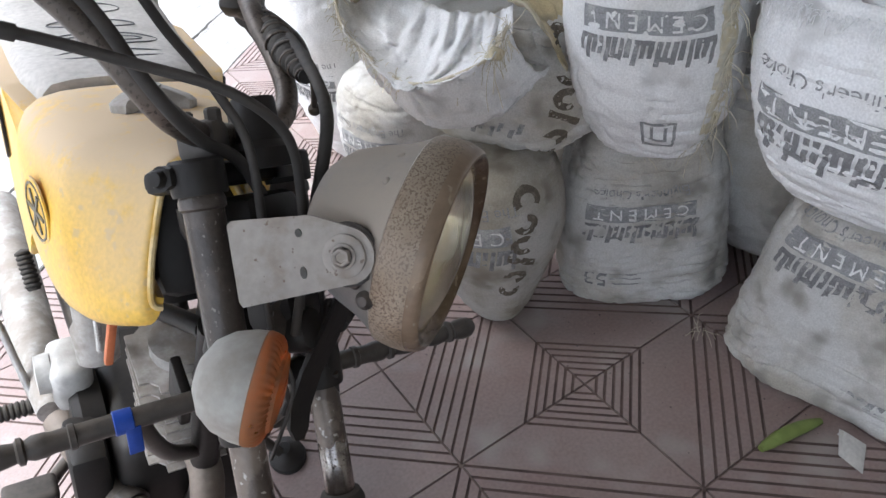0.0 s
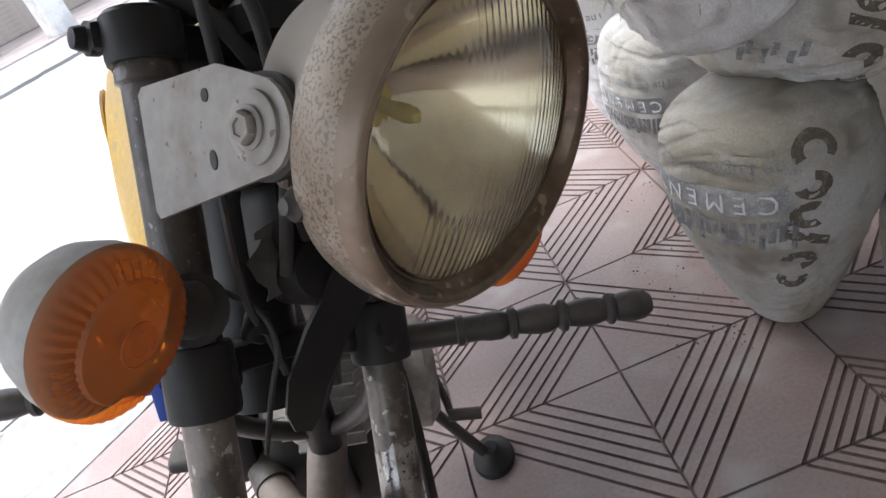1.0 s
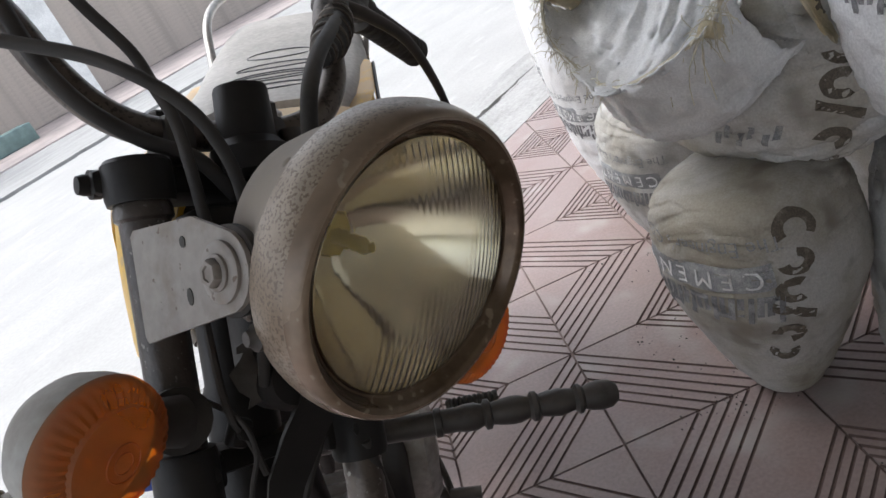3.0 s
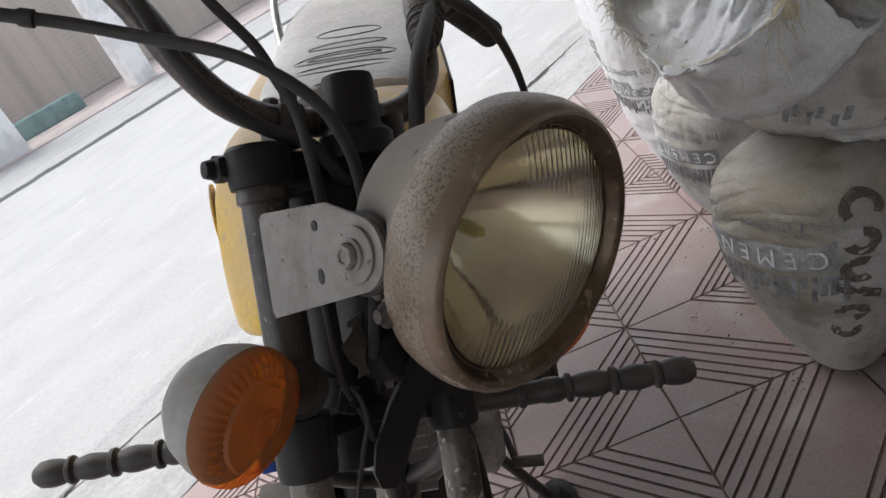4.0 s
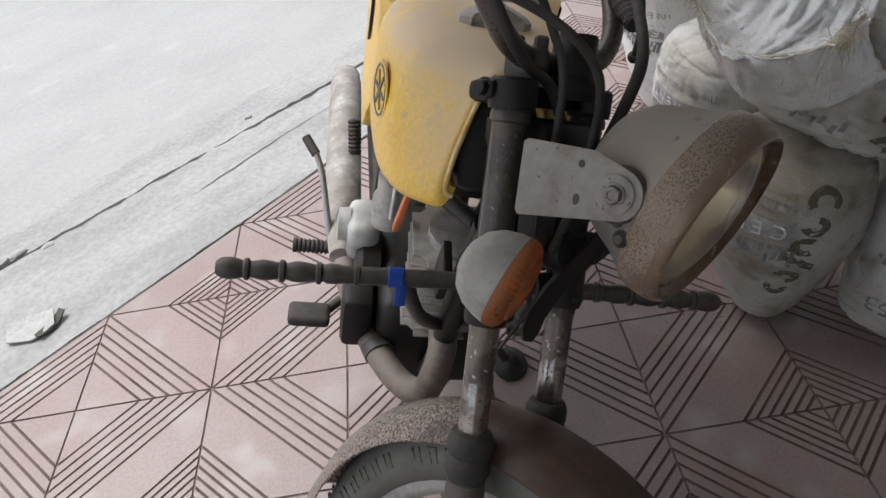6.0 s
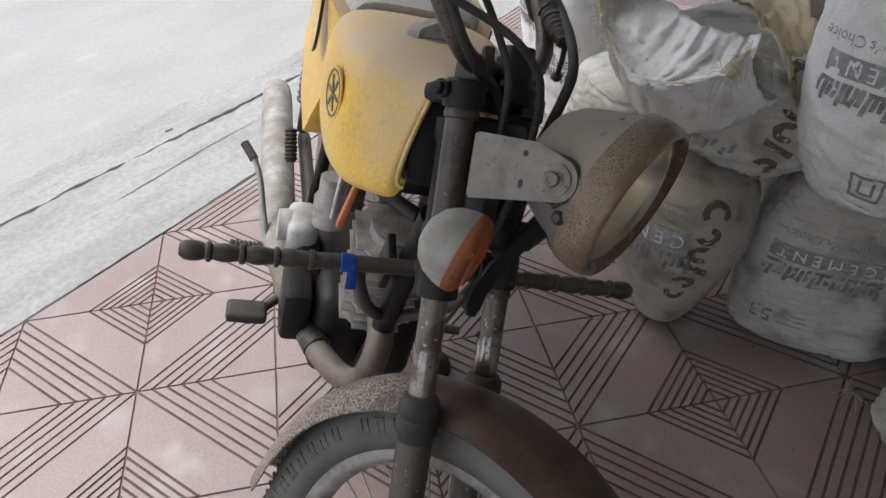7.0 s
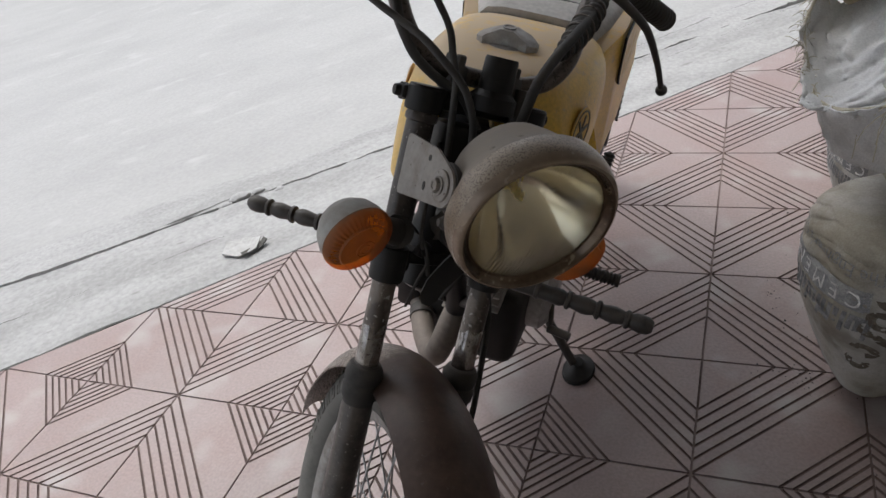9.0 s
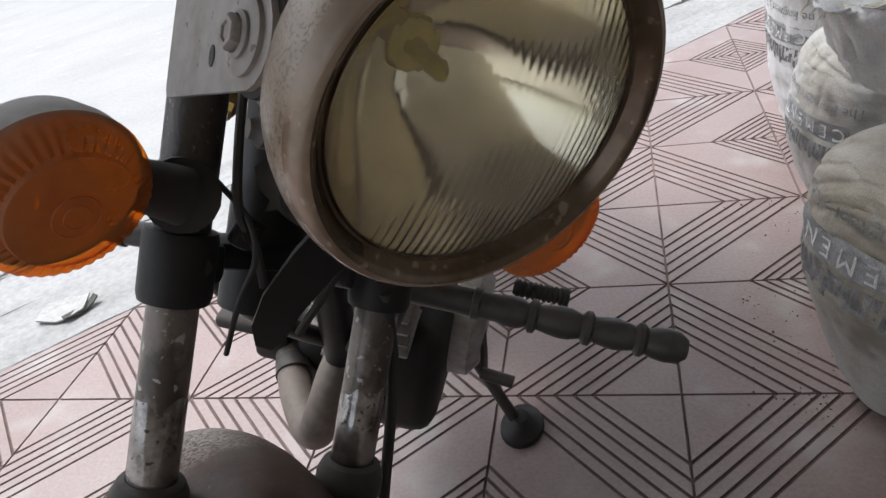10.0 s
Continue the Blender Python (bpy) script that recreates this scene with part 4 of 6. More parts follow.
stack_sacks()


# ---- motorcycle: local x to its left side, y to its tail, z up; it leans on its side stand ----
LEAN = 16.0
bike = thing("motorcycle", "dusty old yellow motorcycle leaning on its side stand", "motorcycle", pose(-0.493, -0.77, 0, 0, LEAN, -2))
RAKE, STEER = radians(27), radians(40)
PIVOT = Vector((0, -0.113, 0.548))
K = Vector((0, math.sin(RAKE), math.cos(RAKE)))
A = Vector((math.cos(STEER), math.cos(RAKE) * math.sin(STEER), -math.sin(RAKE) * math.sin(STEER)))
B = K.cross(A)
W = Matrix((A, B, K)).transposed().to_4x4()
W.translation = PIVOT  # steering frame: x across, y back, z up the steering axis


def w(a, b, k):
    return W @ Vector((a, b, k))


def local(bm):
    xf(bm, bm.verts[:], W)
    return bm


def fork_and_clamps():
    fork = new("fork")
    fork.parent = bike
    for s in (-1, 1):
        bm = bmesh.new()
        lathe(bm, [(0, -0.02), (0.0150, -0.02), (0.0150, 0.16), (0.0150, 0.33), (0, 0.33)], pose(s * 0.067, -0.046, 0), 24)
        tube_ = part("stanchion", local(bm), M_STANCHION, fork, "worn dark fork tube with bare patches")
        bm = bmesh.new()
        lathe(bm, [(0.0150, 0.010), (0.0153, 0.011), (0.0153, 0.064), (0.0150, 0.065)], pose(s * 0.067, -0.046, 0), 24, False)
        for v in bm.verts:
            a = math.atan2(v.co.y + 0.046, v.co.x - s * 0.067)
            if v.co.z > 0.06:
                v.co.z += 0.016 * noise.noise((math.cos(a) * 2, math.sin(a) * 2, s * 3.0))
        part("bare_foot", local(bm), M_CHROME, tube_, "bare bright chrome where the paint has worn off")
        bm = bmesh.new()
        lathe(bm, [(0.0150, 0.165), (0.0160, 0.168), (0.0165, 0.20), (0.0165, 0.318), (0.0190, 0.320), (0.0190, 0.326), (0.0175, 0.330), (0.0150, 0.331)], pose(s * 0.067, -0.046, 0), 24, False)
        part("fork_cover", local(bm), M_FORK, fork)
        bm = bmesh.new()
        lathe(bm, [(0.0155, 0.014), (0.0200, 0.012), (0.0235, 0.004), (0.0235, -0.008), (0.0215, -0.012), (0.0235, -0.016), (0.0235, -0.030), (0.020, -0.036), (0.0195, -0.045)], pose(s * 0.067, -0.046, 0), 24, False)
        part("dust_boot", local(bm), M_RUBBER, fork, "black rubber dust boot")
        bm = bmesh.new()
        lathe(bm, [(0.0195, -0.036), (0.0205, -0.05), (0.0200, -0.20), (0.0215, -0.26), (0.0215, -0.33), (0.012, -0.335), (0, -0.335)], pose(s * 0.067, -0.046, 0), 24)
        box(bm, (0.02, 0.03, 0.05), pose(s * 0.07, -0.062, -0.305), 0.006)
        box(bm, (0.012, 0.022, 0.04), pose(s * 0.056, -0.045, -0.10), 0.003)
        part("slider", local(bm), M_FORK, fork)
    bm = bmesh.new()
    for s in (-1, 1):
        lathe(bm, [(0.0155, 0.125), (0.0205, 0.126), (0.0215, 0.130), (0.0215, 0.164), (0.0205, 0.168), (0.0155, 0.169)], pose(s * 0.067, -0.046, 0), 24, False)
        box(bm, (0.026, 0.024, 0.026), pose(s * 0.052, -0.036, 0.148), 0.006)
        lathe(bm, [(0, 0), (0.006, 0), (0.006, 0.012), (0, 0.013)], pose(s * 0.058, -0.052, 0.150, 90, 0, 0), 8)
    box(bm, (0.105, 0.034, 0.020), pose(0, -0.014, 0.150), 0.008)
    lathe(bm, [(0, 0.11), (0.027, 0.11), (0.027, 0.18), (0, 0.18)], None, 20)
    part("lower_yoke", local(bm), M_DARK, fork)
    bm = bmesh.new()
    for s in (-1, 1):
        lathe(bm, [(0, 0.330), (0.0215, 0.330), (0.0225, 0.334), (0.0225, 0.356), (0.020, 0.359), (0, 0.359)], pose(s * 0.067, -0.046, 0), 24)
        box(bm, (0.026, 0.018, 0.017), pose(s * 0.082, -0.034, 0.347), 0.005)
        lathe(bm, [(0, 0), (0.0072, 0), (0.0072, 0.012), (0.0060, 0.016), (0, 0.017)], pose(s * 0.085, -0.032, 0.347, 0, s * 90, 0), 14)
        lathe(bm, [(0, 0), (0.0098, 0), (0.0098, 0.006), (0, 0.006)], pose(s * 0.087, -0.032, 0.347, 0, s * 90, 0), 14)
    box(bm, (0.14, 0.058, 0.022), pose(0, -0.02, 0.345), 0.008)
    part("upper_yoke", local(bm), M_DARK, fork)
    bm = bmesh.new()
    lathe(bm, [(0, 0.17), (0.026, 0.17), (0.028, 0.19), (0.024, 0.20), (0.024, 0.29), (0.028, 0.30), (0.028, 0.32), (0, 0.32)], None, 24)
    box(bm, (0.085, 0.055, 0.07), pose(0, -0.045, 0.29), 0.012)
    box(bm, (0.06, 0.05, 0.06), pose(0.01, -0.055, 0.23), 0.012)
    part("wiring_loom", local(bm), M_DARK, fork, "dark bundle of wiring and switchgear between the fork tubes")
    bm = bmesh.new()
    lathe(bm, [(0, 0.345), (0.028, 0.345), (0.028, 0.362), (0.0235, 0.366), (0.0205, 0.369), (0.0195, 0.404), (0.0185, 0.407), (0, 0.407)], pose(0.010, -0.058, 0), 28)
    part("ignition_drum", local(bm), M_DARK, fork, "round dusty black ignition drum")
    bm = bmesh.new()
    lathe(bm, [(0, 0.335), (0.009, 0.335), (0.009, 0.375), (0.0085, 0.377), (0, 0.377)], pose(0.046, -0.058, 0), 16)
    box(bm, (0.018, 0.016, 0.02), pose(0.05, -0.045, 0.352), 0.003)
    part("ignition_peg", local(bm), M_BLACK, fork)



def fork_fittings():
    """Wires, tabs and stays that crowd the space between the fork tubes."""
    kit = new("fork_fitting")
    kit.parent = bike
    bm = bmesh.new()
    stay_plate(bm, [((0.030, -0.110, 0.222), 0.030), ((0.018, -0.092, 0.190), 0.032), ((0.004, -0.074, 0.158), 0.030), ((-0.008, -0.064, 0.130), 0.026), ((-0.013, -0.062, 0.112), 0.022), ((-0.015, -0.062, 0.102), 0.010)], (1, -0.3, 0.3), 0.004)
    part("headlight_stay", local(bm), M_DARK, kit, "flat black headlight stay")
    bm = bmesh.new()
    edge = [((-0.020 + 0.004 * math.sin(k * 1.1), -0.070, 0.232 - 0.006 * k), 0.022 + 0.006 * math.sin(k * 1.9)) for k in range(8)]
    stay_plate(bm, edge, (1, -0.5, 0), 0.0015)
    part("bent_tab", local(bm), M_BLACK, kit, "torn thin metal tab")
    for k, pts in enumerate((
            [(-0.045, -0.062, 0.30), (-0.052, -0.078, 0.25), (-0.046, -0.075, 0.19), (-0.030, -0.066, 0.165), (-0.020, -0.062, 0.14)],
            [(0.02, -0.09, 0.30), (0.030, -0.085, 0.24), (0.036, -0.070, 0.19), (0.030, -0.055, 0.15), (0.02, -0.03, 0.10)],
            [(-0.01, -0.08, 0.30), (-0.014, -0.088, 0.25), (-0.002, -0.080, 0.21), (0.01, -0.070, 0.17), (0.0, -0.04, 0.12)],
            [(-0.055, -0.055, 0.20), (-0.040, -0.075, 0.183), (-0.033, -0.078, 0.160), (-0.036, -0.070, 0.135), (-0.03, -0.04, 0.09)])):
        bm = bmesh.new()
        tube(bm, [w(*p) for p in smooth_path(pts, 6)], 0.0028 if k < 3 else 0.0018, 8)
        part("wire", bm, M_RUBBER, kit)
    for a_, b_, k_ in ((-0.035, -0.062, 0.172), (0.03, -0.060, 0.176)):
        bm = bmesh.new()
        box(bm, (0.016, 0.012, 0.020), pose(a_, b_, k_, 10, 20, 15), 0.004)
        lathe(bm, [(0, 0), (0.005, 0), (0.005, 0.006), (0, 0.007)], pose(a_, b_ - 0.006, k_, 90, 0, 0), 8)
        part("connector", local(bm), M_DARK, kit)
    bm = bmesh.new()
    lathe(bm, [(0, 0.0), (0.017, 0.0), (0.021, 0.006), (0.022, 0.030), (0.018, 0.038), (0, 0.040)], pose(0.0, -0.048, 0.200, 90, 0, 0), 24)
    part("horn", local(bm), M_DARK, kit, "small black horn behind the headlight")


def handlebar():
    bar = new("handlebar")
    bar.parent = bike
    pts = [(-0.345, 0.116, 0.522), (-0.27, 0.085, 0.532), (-0.20, 0.048, 0.538), (-0.162, 0.022, 0.522), (-0.138, 0.000, 0.490), (-0.122, -0.022, 0.455), (-0.107, -0.037, 0.420), (-0.085, -0.042, 0.394), (-0.055, -0.040, 0.381), (-0.02, -0.036, 0.378)]
    full = pts + [(-a, b, k) for a, b, k in pts[::-1]]
    bm = bmesh.new()
    tube(bm, [w(*p) for p in smooth_path(full, 7)], 0.0112, 14)
    part("bar", bm, M_BAR, bar, "pitted dusty handlebar tube")
    for s in (-1, 1):
        bm = bmesh.new()
        box(bm, (0.024, 0.042, 0.034), pose(s * 0.036, -0.034, 0.374), 0.008)
        lathe(bm, [(0.007, 0.388), (0.007, 0.398), (0.005, 0.400), (0, 0.400)], pose(s * 0.036, -0.020, 0), 6, False)
        lathe(bm, [(0.007, 0.388), (0.007, 0.398), (0.005, 0.400), (0, 0.400)], pose(s * 0.036, -0.048, 0), 6, False)
        part("bar_clamp", local(bm), M_BLACK, bar)
        p, q = w(s * 0.235, 0.070, 0.536), w(s * 0.352, 0.118, 0.519)
        bm = bmesh.new()
        prof, n = [(0, 0.0), (0.020, 0.0), (0.020, 0.006), (0.0155, 0.008)], 13
        for i in range(n):
            z = 0.010 + i * 0.0085
            prof += [(0.0150, z), (0.0168, z + 0.0015), (0.0168, z + 0.0055), (0.0150, z + 0.007)]
        prof += [(0.0172, 0.122), (0.0172, 0.127), (0, 0.128)]
        lathe(bm, prof, along(p, q), 18)
        part("grip", bm, M_RUBBER, bar, "ribbed black rubber grip")
        bm = bmesh.new()
        m = along(w(s * 0.205, 0.055, 0.540), q)
        lathe(bm, [(0, -0.012), (0.017, -0.012), (0.0185, -0.006), (0.0185, 0.014), (0.016, 0.02), (0, 0.02)], m, 18)
        box(bm, (0.026, 0.034, 0.036), m @ pose(0.012, 0.0, -0.004), 0.006)
        box(bm, (0.018, 0.030, 0.026), m @ pose(-0.010, 0.012, 0.010), 0.005)
        part("switch_block", bm, M_BLACK, bar)
        bm = bmesh.new()
        lev = [(0.185, 0.030, 0.522), (0.205, 0.018, 0.510), (0.245, 0.014, 0.488), (0.290, 0.030, 0.452), (0.334, 0.058, 0.418)]
        path = smooth_path([w(s * a, b, k) for a, b, k in lev], 6)
        nn = len(path)
        rad = [0.0075 - 0.0032 * min(1, i / (nn * 0.8)) for i in range(nn)]
        tube(bm, path, rad, 12)
        bmesh.ops.create_uvsphere(bm, u_segments=16, v_segments=10, radius=0.0088, matrix=Matrix.Translation(path[-1]))
        part("lever", bm, M_BLACK, bar, "black hand lever with a ball end")


def cables():
    def cable(name, pts, r, label="", sleeve=None):
        bm = bmesh.new()
        path = smooth_path([w(*p) for p in pts], 8)
        tube(bm, path, r, 10)
        ob = part(name, bm, M_RUBBER, bike, label)
        if sleeve:
            b2 = bmesh.new()
            p, q = w(*sleeve[0]), w(*sleeve[1])
            lathe(b2, [(0, 0), (0.0058, 0), (0.0058, 0.008), (0.0045, 0.009), (0.0045, 0.030), (0.006, 0.032), (0.006, 0.040), (0, 0.041)], along(p, q), 12)
            part("adjuster", b2, M_RUBBER, ob)
        return ob

    cable("throttle_cable", [(-0.235, 0.005, 0.462), (-0.176, -0.028, 0.446), (-0.139, -0.066, 0.426), (-0.108, -0.10, 0.408), (-0.088, -0.120, 0.391), (-0.066, -0.127, 0.373), (-0.050, -0.126, 0.354), (-0.034, -0.117, 0.325), (-0.025, -0.105, 0.27), (-0.02, -0.08, 0.2)], 0.0042,
          "black sheathed cable looping over the clamps", ((-0.222, -0.002, 0.459), (-0.176, -0.028, 0.446)))
    cable("brake_cable", [(-0.17, -0.02, 0.56), (-0.125, -0.05, 0.505), (-0.088, -0.058, 0.455), (-0.066, -0.066, 0.425), (-0.060, -0.078, 0.398), (-0.054, -0.086, 0.375), (-0.050, -0.088, 0.345), (-0.04, -0.08, 0.29)], 0.0040)
    cable("bar_cable", [(-0.165, 0.0, 0.545), (-0.143, -0.020, 0.498), (-0.130, -0.040, 0.458), (-0.118, -0.053, 0.420), (-0.098, -0.060, 0.390), (-0.065, -0.058, 0.370), (-0.03, -0.06, 0.355), (0.0, -0.06, 0.32)], 0.0055)
    cable("clutch_cable", [(0.186, 0.030, 0.525), (0.140, -0.020, 0.490), (0.090, -0.068, 0.452), (0.050, -0.102, 0.418), (0.026, -0.120, 0.386), (0.024, -0.114, 0.355), (0.03, -0.09, 0.30)], 0.0060,
          "thick dusty cable sheath beside the handlebar")
    # crumpled plastic wound round the sheath and the bar's bend
    spine = smooth_path([w(*p) for p in ((0.160, 0.006, 0.508), (0.138, -0.016, 0.484), (0.112, -0.040, 0.460), (0.088, -0.064, 0.440), (0.066, -0.084, 0.424))], 10)
    bm = bmesh.new()
    last = len(spine) - 1
    tube(bm, spine, [0.0065 + 0.0085 * math.sin(math.pi * (i / last) ** 0.8) + 0.0012 * math.sin(i * 2.1) for i in range(last + 1)], 14)
    wrap = part("cable_wrap", bm, M_RUBBER, bike, "black plastic wrap wound round the cables")
    bm = bmesh.new()
    coil = []
    for i in range(last * 6 + 1):
        f = i / 6
        k = min(int(f), last - 1)
        at = spine[k].lerp(spine[k + 1], f - k)
        axis = (spine[k + 1] - spine[k]).normalized()
        side = axis.cross(Vector((0, 0, 1))).normalized()
        up = side.cross(axis)
        r = 0.0070 + 0.0085 * math.sin(math.pi * (f / last) ** 0.8)
        coil.append(at + (side * math.cos(f * 1.15) + up * math.sin(f * 1.15)) * r)
    tube(bm, coil, 0.0016, 6)
    part("wrap_edge", bm, M_BAR, wrap, "pale worn edge of the wrap")
    cable("speedometer_cable", [(0.06, -0.065, 0.14), (0.088, -0.045, 0.08), (0.100, -0.040, 0.0), (0.104, -0.042, -0.08), (0.092, -0.052, -0.19), (0.06, -0.06, -0.30)], 0.0042)


def headlight():
    """Pivot at the side bolts; its own z looks out of the lens."""
    HL = W @ pose(0.007, -0.172, 0.277, 90 + HEAD_TILT, 0, HEAD_TURN) @ Matrix.Diagonal((1.025, 1.025, 1.025, 1))
    lamp = new("headlight")
    lamp.parent = bike
    bm = bmesh.new()
    lathe(bm, [(0, -0.066), (0.026, -0.064), (0.045, -0.056), (0.058, -0.042), (0.067, -0.022), (0.0740, -0.002), (0.0790, 0.008), (0.0830, 0.0150), (0.0852, 0.0190), (0.080, 0.0200)], HL, 72, False)
    part("bucket", bm, M_HEAD, lamp, "dusty grey headlight bucket")
    bm = bmesh.new()
    lathe(bm, [(0.0872, 0.0460), (0.0862, 0.0500), (0.0845, 0.0540), (0.0825, 0.0562), (0.0805, 0.0568)], HL, 96, False)
    rim = part("rim", bm, M_RIMLIP, lamp, "glossy brown tarnished headlight rim")
    bm = bmesh.new()
    lathe(bm, [(0.0800, 0.0176), (0.0850, 0.0178), (0.0866, 0.0190), (0.0878, 0.0250), (0.0886, 0.0330), (0.0884, 0.0400), (0.0878, 0.0440), (0.0872, 0.0460)], HL, 96, False)
    part("rim_band", bm, M_RIM, rim, "pitted rusty band round the rim")
    bm = bmesh.new()
    lathe(bm, [(0.0805, 0.0568), (0.0788, 0.0560), (0.0772, 0.0535), (0.0758, 0.0500), (0.0742, 0.0478), (0.0728, 0.0474), (0.0720, 0.0482), (0.0712, 0.0478), (0.0710, 0.0440)], HL, 96, False)
    part("bezel", bm, M_BEZEL, rim, "glossy brown inner bezel")
    for a in (40, 62, 118, 140):
        bm = bmesh.new()
        lathe(bm, [(0, 0.0), (0.0038, 0.0), (0.0036, 0.002), (0.002, 0.0032), (0, 0.0035)], HL @ pose(0, 0, 0.004, 0, 0, a) @ pose(0.0745, 0, 0, 0, 90, 0), 12)
        part("rivet", bm, M_HEAD, lamp)
    bm = bmesh.new()
    low_side = HL @ pose(0, 0, 0.004, 0, 0, 200) @ pose(0.0755, 0, 0, 0, 90, 0)
    lathe(bm, [(0, -0.002), (0.0085, -0.002), (0.0085, 0.0015), (0.0055, 0.002), (0.0050, 0.0065), (0.0030, 0.0075), (0, 0.0068)], low_side, 16)
    part("screw", bm, M_BAR, lamp, "rusty screw in the side of the bucket")
    bm = bmesh.new()
    # domed glass: smooth outside, vertical flutes inside, the prisms deeper low down and towards the far side
    nr, seg, half = 44, 384, 0.0722
    face = []
    for inside in (0, 1):
        rows = []
        for i in range(1, nr + 1):
            r = half * i / nr
            row = []
            for k in range(seg):
                x, y = r * math.cos(2 * math.pi * k / seg), r * math.sin(2 * math.pi * k / seg)
                z = 0.0610 - 0.0130 * (r / half) ** 2
                if inside:
                    deep = min(1.0, max(0.12, (x - 0.022) / 0.03, (-y - 0.030) / 0.025, (y - 0.045) / 0.02)) * min(1.0, (half - r) / 0.004)
                    z -= 0.0030 + 0.00050 * deep * math.sin(2 * math.pi * (x + 0.12 * y) / 0.0046)
                row.append(bm.verts.new((x, y, z)))
            rows.append(row)
        mid = bm.verts.new((0, 0, 0.0610 - 0.0030 * inside))
        for k in range(seg):
            f = (mid, rows[0][k], rows[0][(k + 1) % seg])
            bm.faces.new(f[::-1] if inside else f)
        for a, b in zip(rows, rows[1:]):
            for k in range(seg):
                f = (a[k], b[k], b[(k + 1) % seg], a[(k + 1) % seg])
                bm.faces.new(f[::-1] if inside else f)
        face.append(rows[-1])
    for k in range(seg):
        bm.faces.new((face[0][k], face[1][k], face[1][(k + 1) % seg], face[0][(k + 1) % seg]))
    lens = new("lens", bpy.data.meshes.new("lens"))
    bmesh.ops.recalc_face_normals(bm, faces=bm.faces)
    for f in bm.faces:
        f.smooth = True
    bm.to_mesh(lens.data)
    bm.free()
    lens.data.materials.append(glass)
    lens.parent = lamp
    lens.matrix_local = HL
    lens.visible_shadow = False
    tagged(lens, "fluted clear headlight glass")
    bm = bmesh.new()
    rows, seg = [], 128
    for t in (1.0, 0.95, 0.9, 0.85, 0.8, 0.75, 0.7, 0.65, 0.6, 0.55, 0.5, 0.45, 0.4, 0.36, 0.32, 0.28, 0.24, 0.2, 0.16, 0.12, 0.09, 0.06, 0.03):
        row = []
        for a in range(seg):
            c, s_ = math.cos(2 * math.pi * a / seg), math.sin(2 * math.pi * a / seg)
            r = 0.0736 * math.sqrt(t)
            row.append(bm.verts.new(HL @ Vector((r * c, r * s_, -0.026 + 0.072 * t))))
        rows.append(row)
    for a, b in zip(rows, rows[1:]):
        for q in range(seg):
            bm.faces.new((a[q], a[(q + 1) % seg], b[(q + 1) % seg], b[q]))
    part("reflector", bm, M_REFLECTOR, lamp, "aged yellowish reflector bowl")
    bm = bmesh.new()
    lathe(bm, [(0, -0.030), (0.0128, -0.030), (0.0128, -0.0215), (0.0050, -0.021), (0.0044, -0.010), (0.0050, -0.001), (0.0046, 0.005), (0.0026, 0.0090), (0, 0.0097)], HL, 24)
    part("bulb", bm, M_BULB, lamp, "yellow bulb")
    for s in (-1, 1):
        bm = bmesh.new()
        th = 0.003
        fix = W @ pose(0.014 if s > 0 else 0, -0.172, 0.272) @ pose(s * 0.0835, 0.045, 0, PLATE_TILT, 0, s * -6.4) @ pose(-s * 0.0835, -0.045, 0)
        out = []
        for y, z in ((0.090, 0.033), (0.091, -0.027), (0.088, -0.031)):
            out.append((y, z))
        arc = [(-0.001 + 0.022 * math.cos(t), 0.000 + 0.022 * math.sin(t)) for t in (radians(-85 - 19 * k) for k in range(10))]
        out += arc + [(0.022, 0.033), (0.086, 0.036)]
        front = [bm.verts.new((s * 0.0835, y, z)) for y, z in out]
        back = [bm.verts.new((s * (0.0835 + th), y, z)) for y, z in out]
        bm.faces.new(front)
        bm.faces.new(back[::-1])
        for i in range(len(out)):
            j = (i + 1) % len(out)
            bm.faces.new((front[i], back[i], back[j], front[j]))
        xf(bm, bm.verts[:], fix)
        plate = part("headlight_bracket", bm, M_BRACKET, lamp, "grey painted steel mounting plate")
        # plate holes drawn as raised discs, their inner shade put into the colour
        for y, z, hh in ((0.033, 0.021, 0.0032), (0.034, -0.009, 0.0048)):
            bm = bmesh.new()
            lathe(bm, [(0, 0), (0.0027, 0), (0.0027, 0.0006), (0, 0.0006)], fix @ pose(s * (0.0835 + th), y, z, 0, s * 90, 0) @ Matrix.Diagonal((hh / 0.0027, 1, 1, 1)), 14)
            part("slot", bm, M_CRACK, plate)
        bm = bmesh.new()
        mm = fix @ pose(s * (0.0835 + th), 0, 0, 0, s * 90, 0)
        lathe(bm, [(0, 0), (0.0165, 0), (0.0165, 0.0022), (0.0145, 0.003), (0.0125, 0.003), (0, 0.003)], mm, 28)
        lathe(bm, [(0.0095, 0.003), (0.0098, 0.0045), (0.0080, 0.0055)], mm, 24, False)
        lathe(bm, [(0.0076, 0.0045), (0.0076, 0.0080), (0.0066, 0.0092), (0.0045, 0.0092), (0.0040, 0.0082), (0, 0.0082)], mm, 6, False)
        part("bolt", bm, M_BRACKET, plate, "rusted hexagon bolt and washer")
        bm = bmesh.new()
        lathe(bm, [(0, -0.012), (0.0225, -0.012), (0.0245, -0.009), (0.0245, -0.0045), (0.0225, -0.0034), (0, -0.0034)], mm, 32)
        part("rubber_washer", bm, M_RUBBER, plate, "thick dark rubber washer")
        bm = bmesh.new()
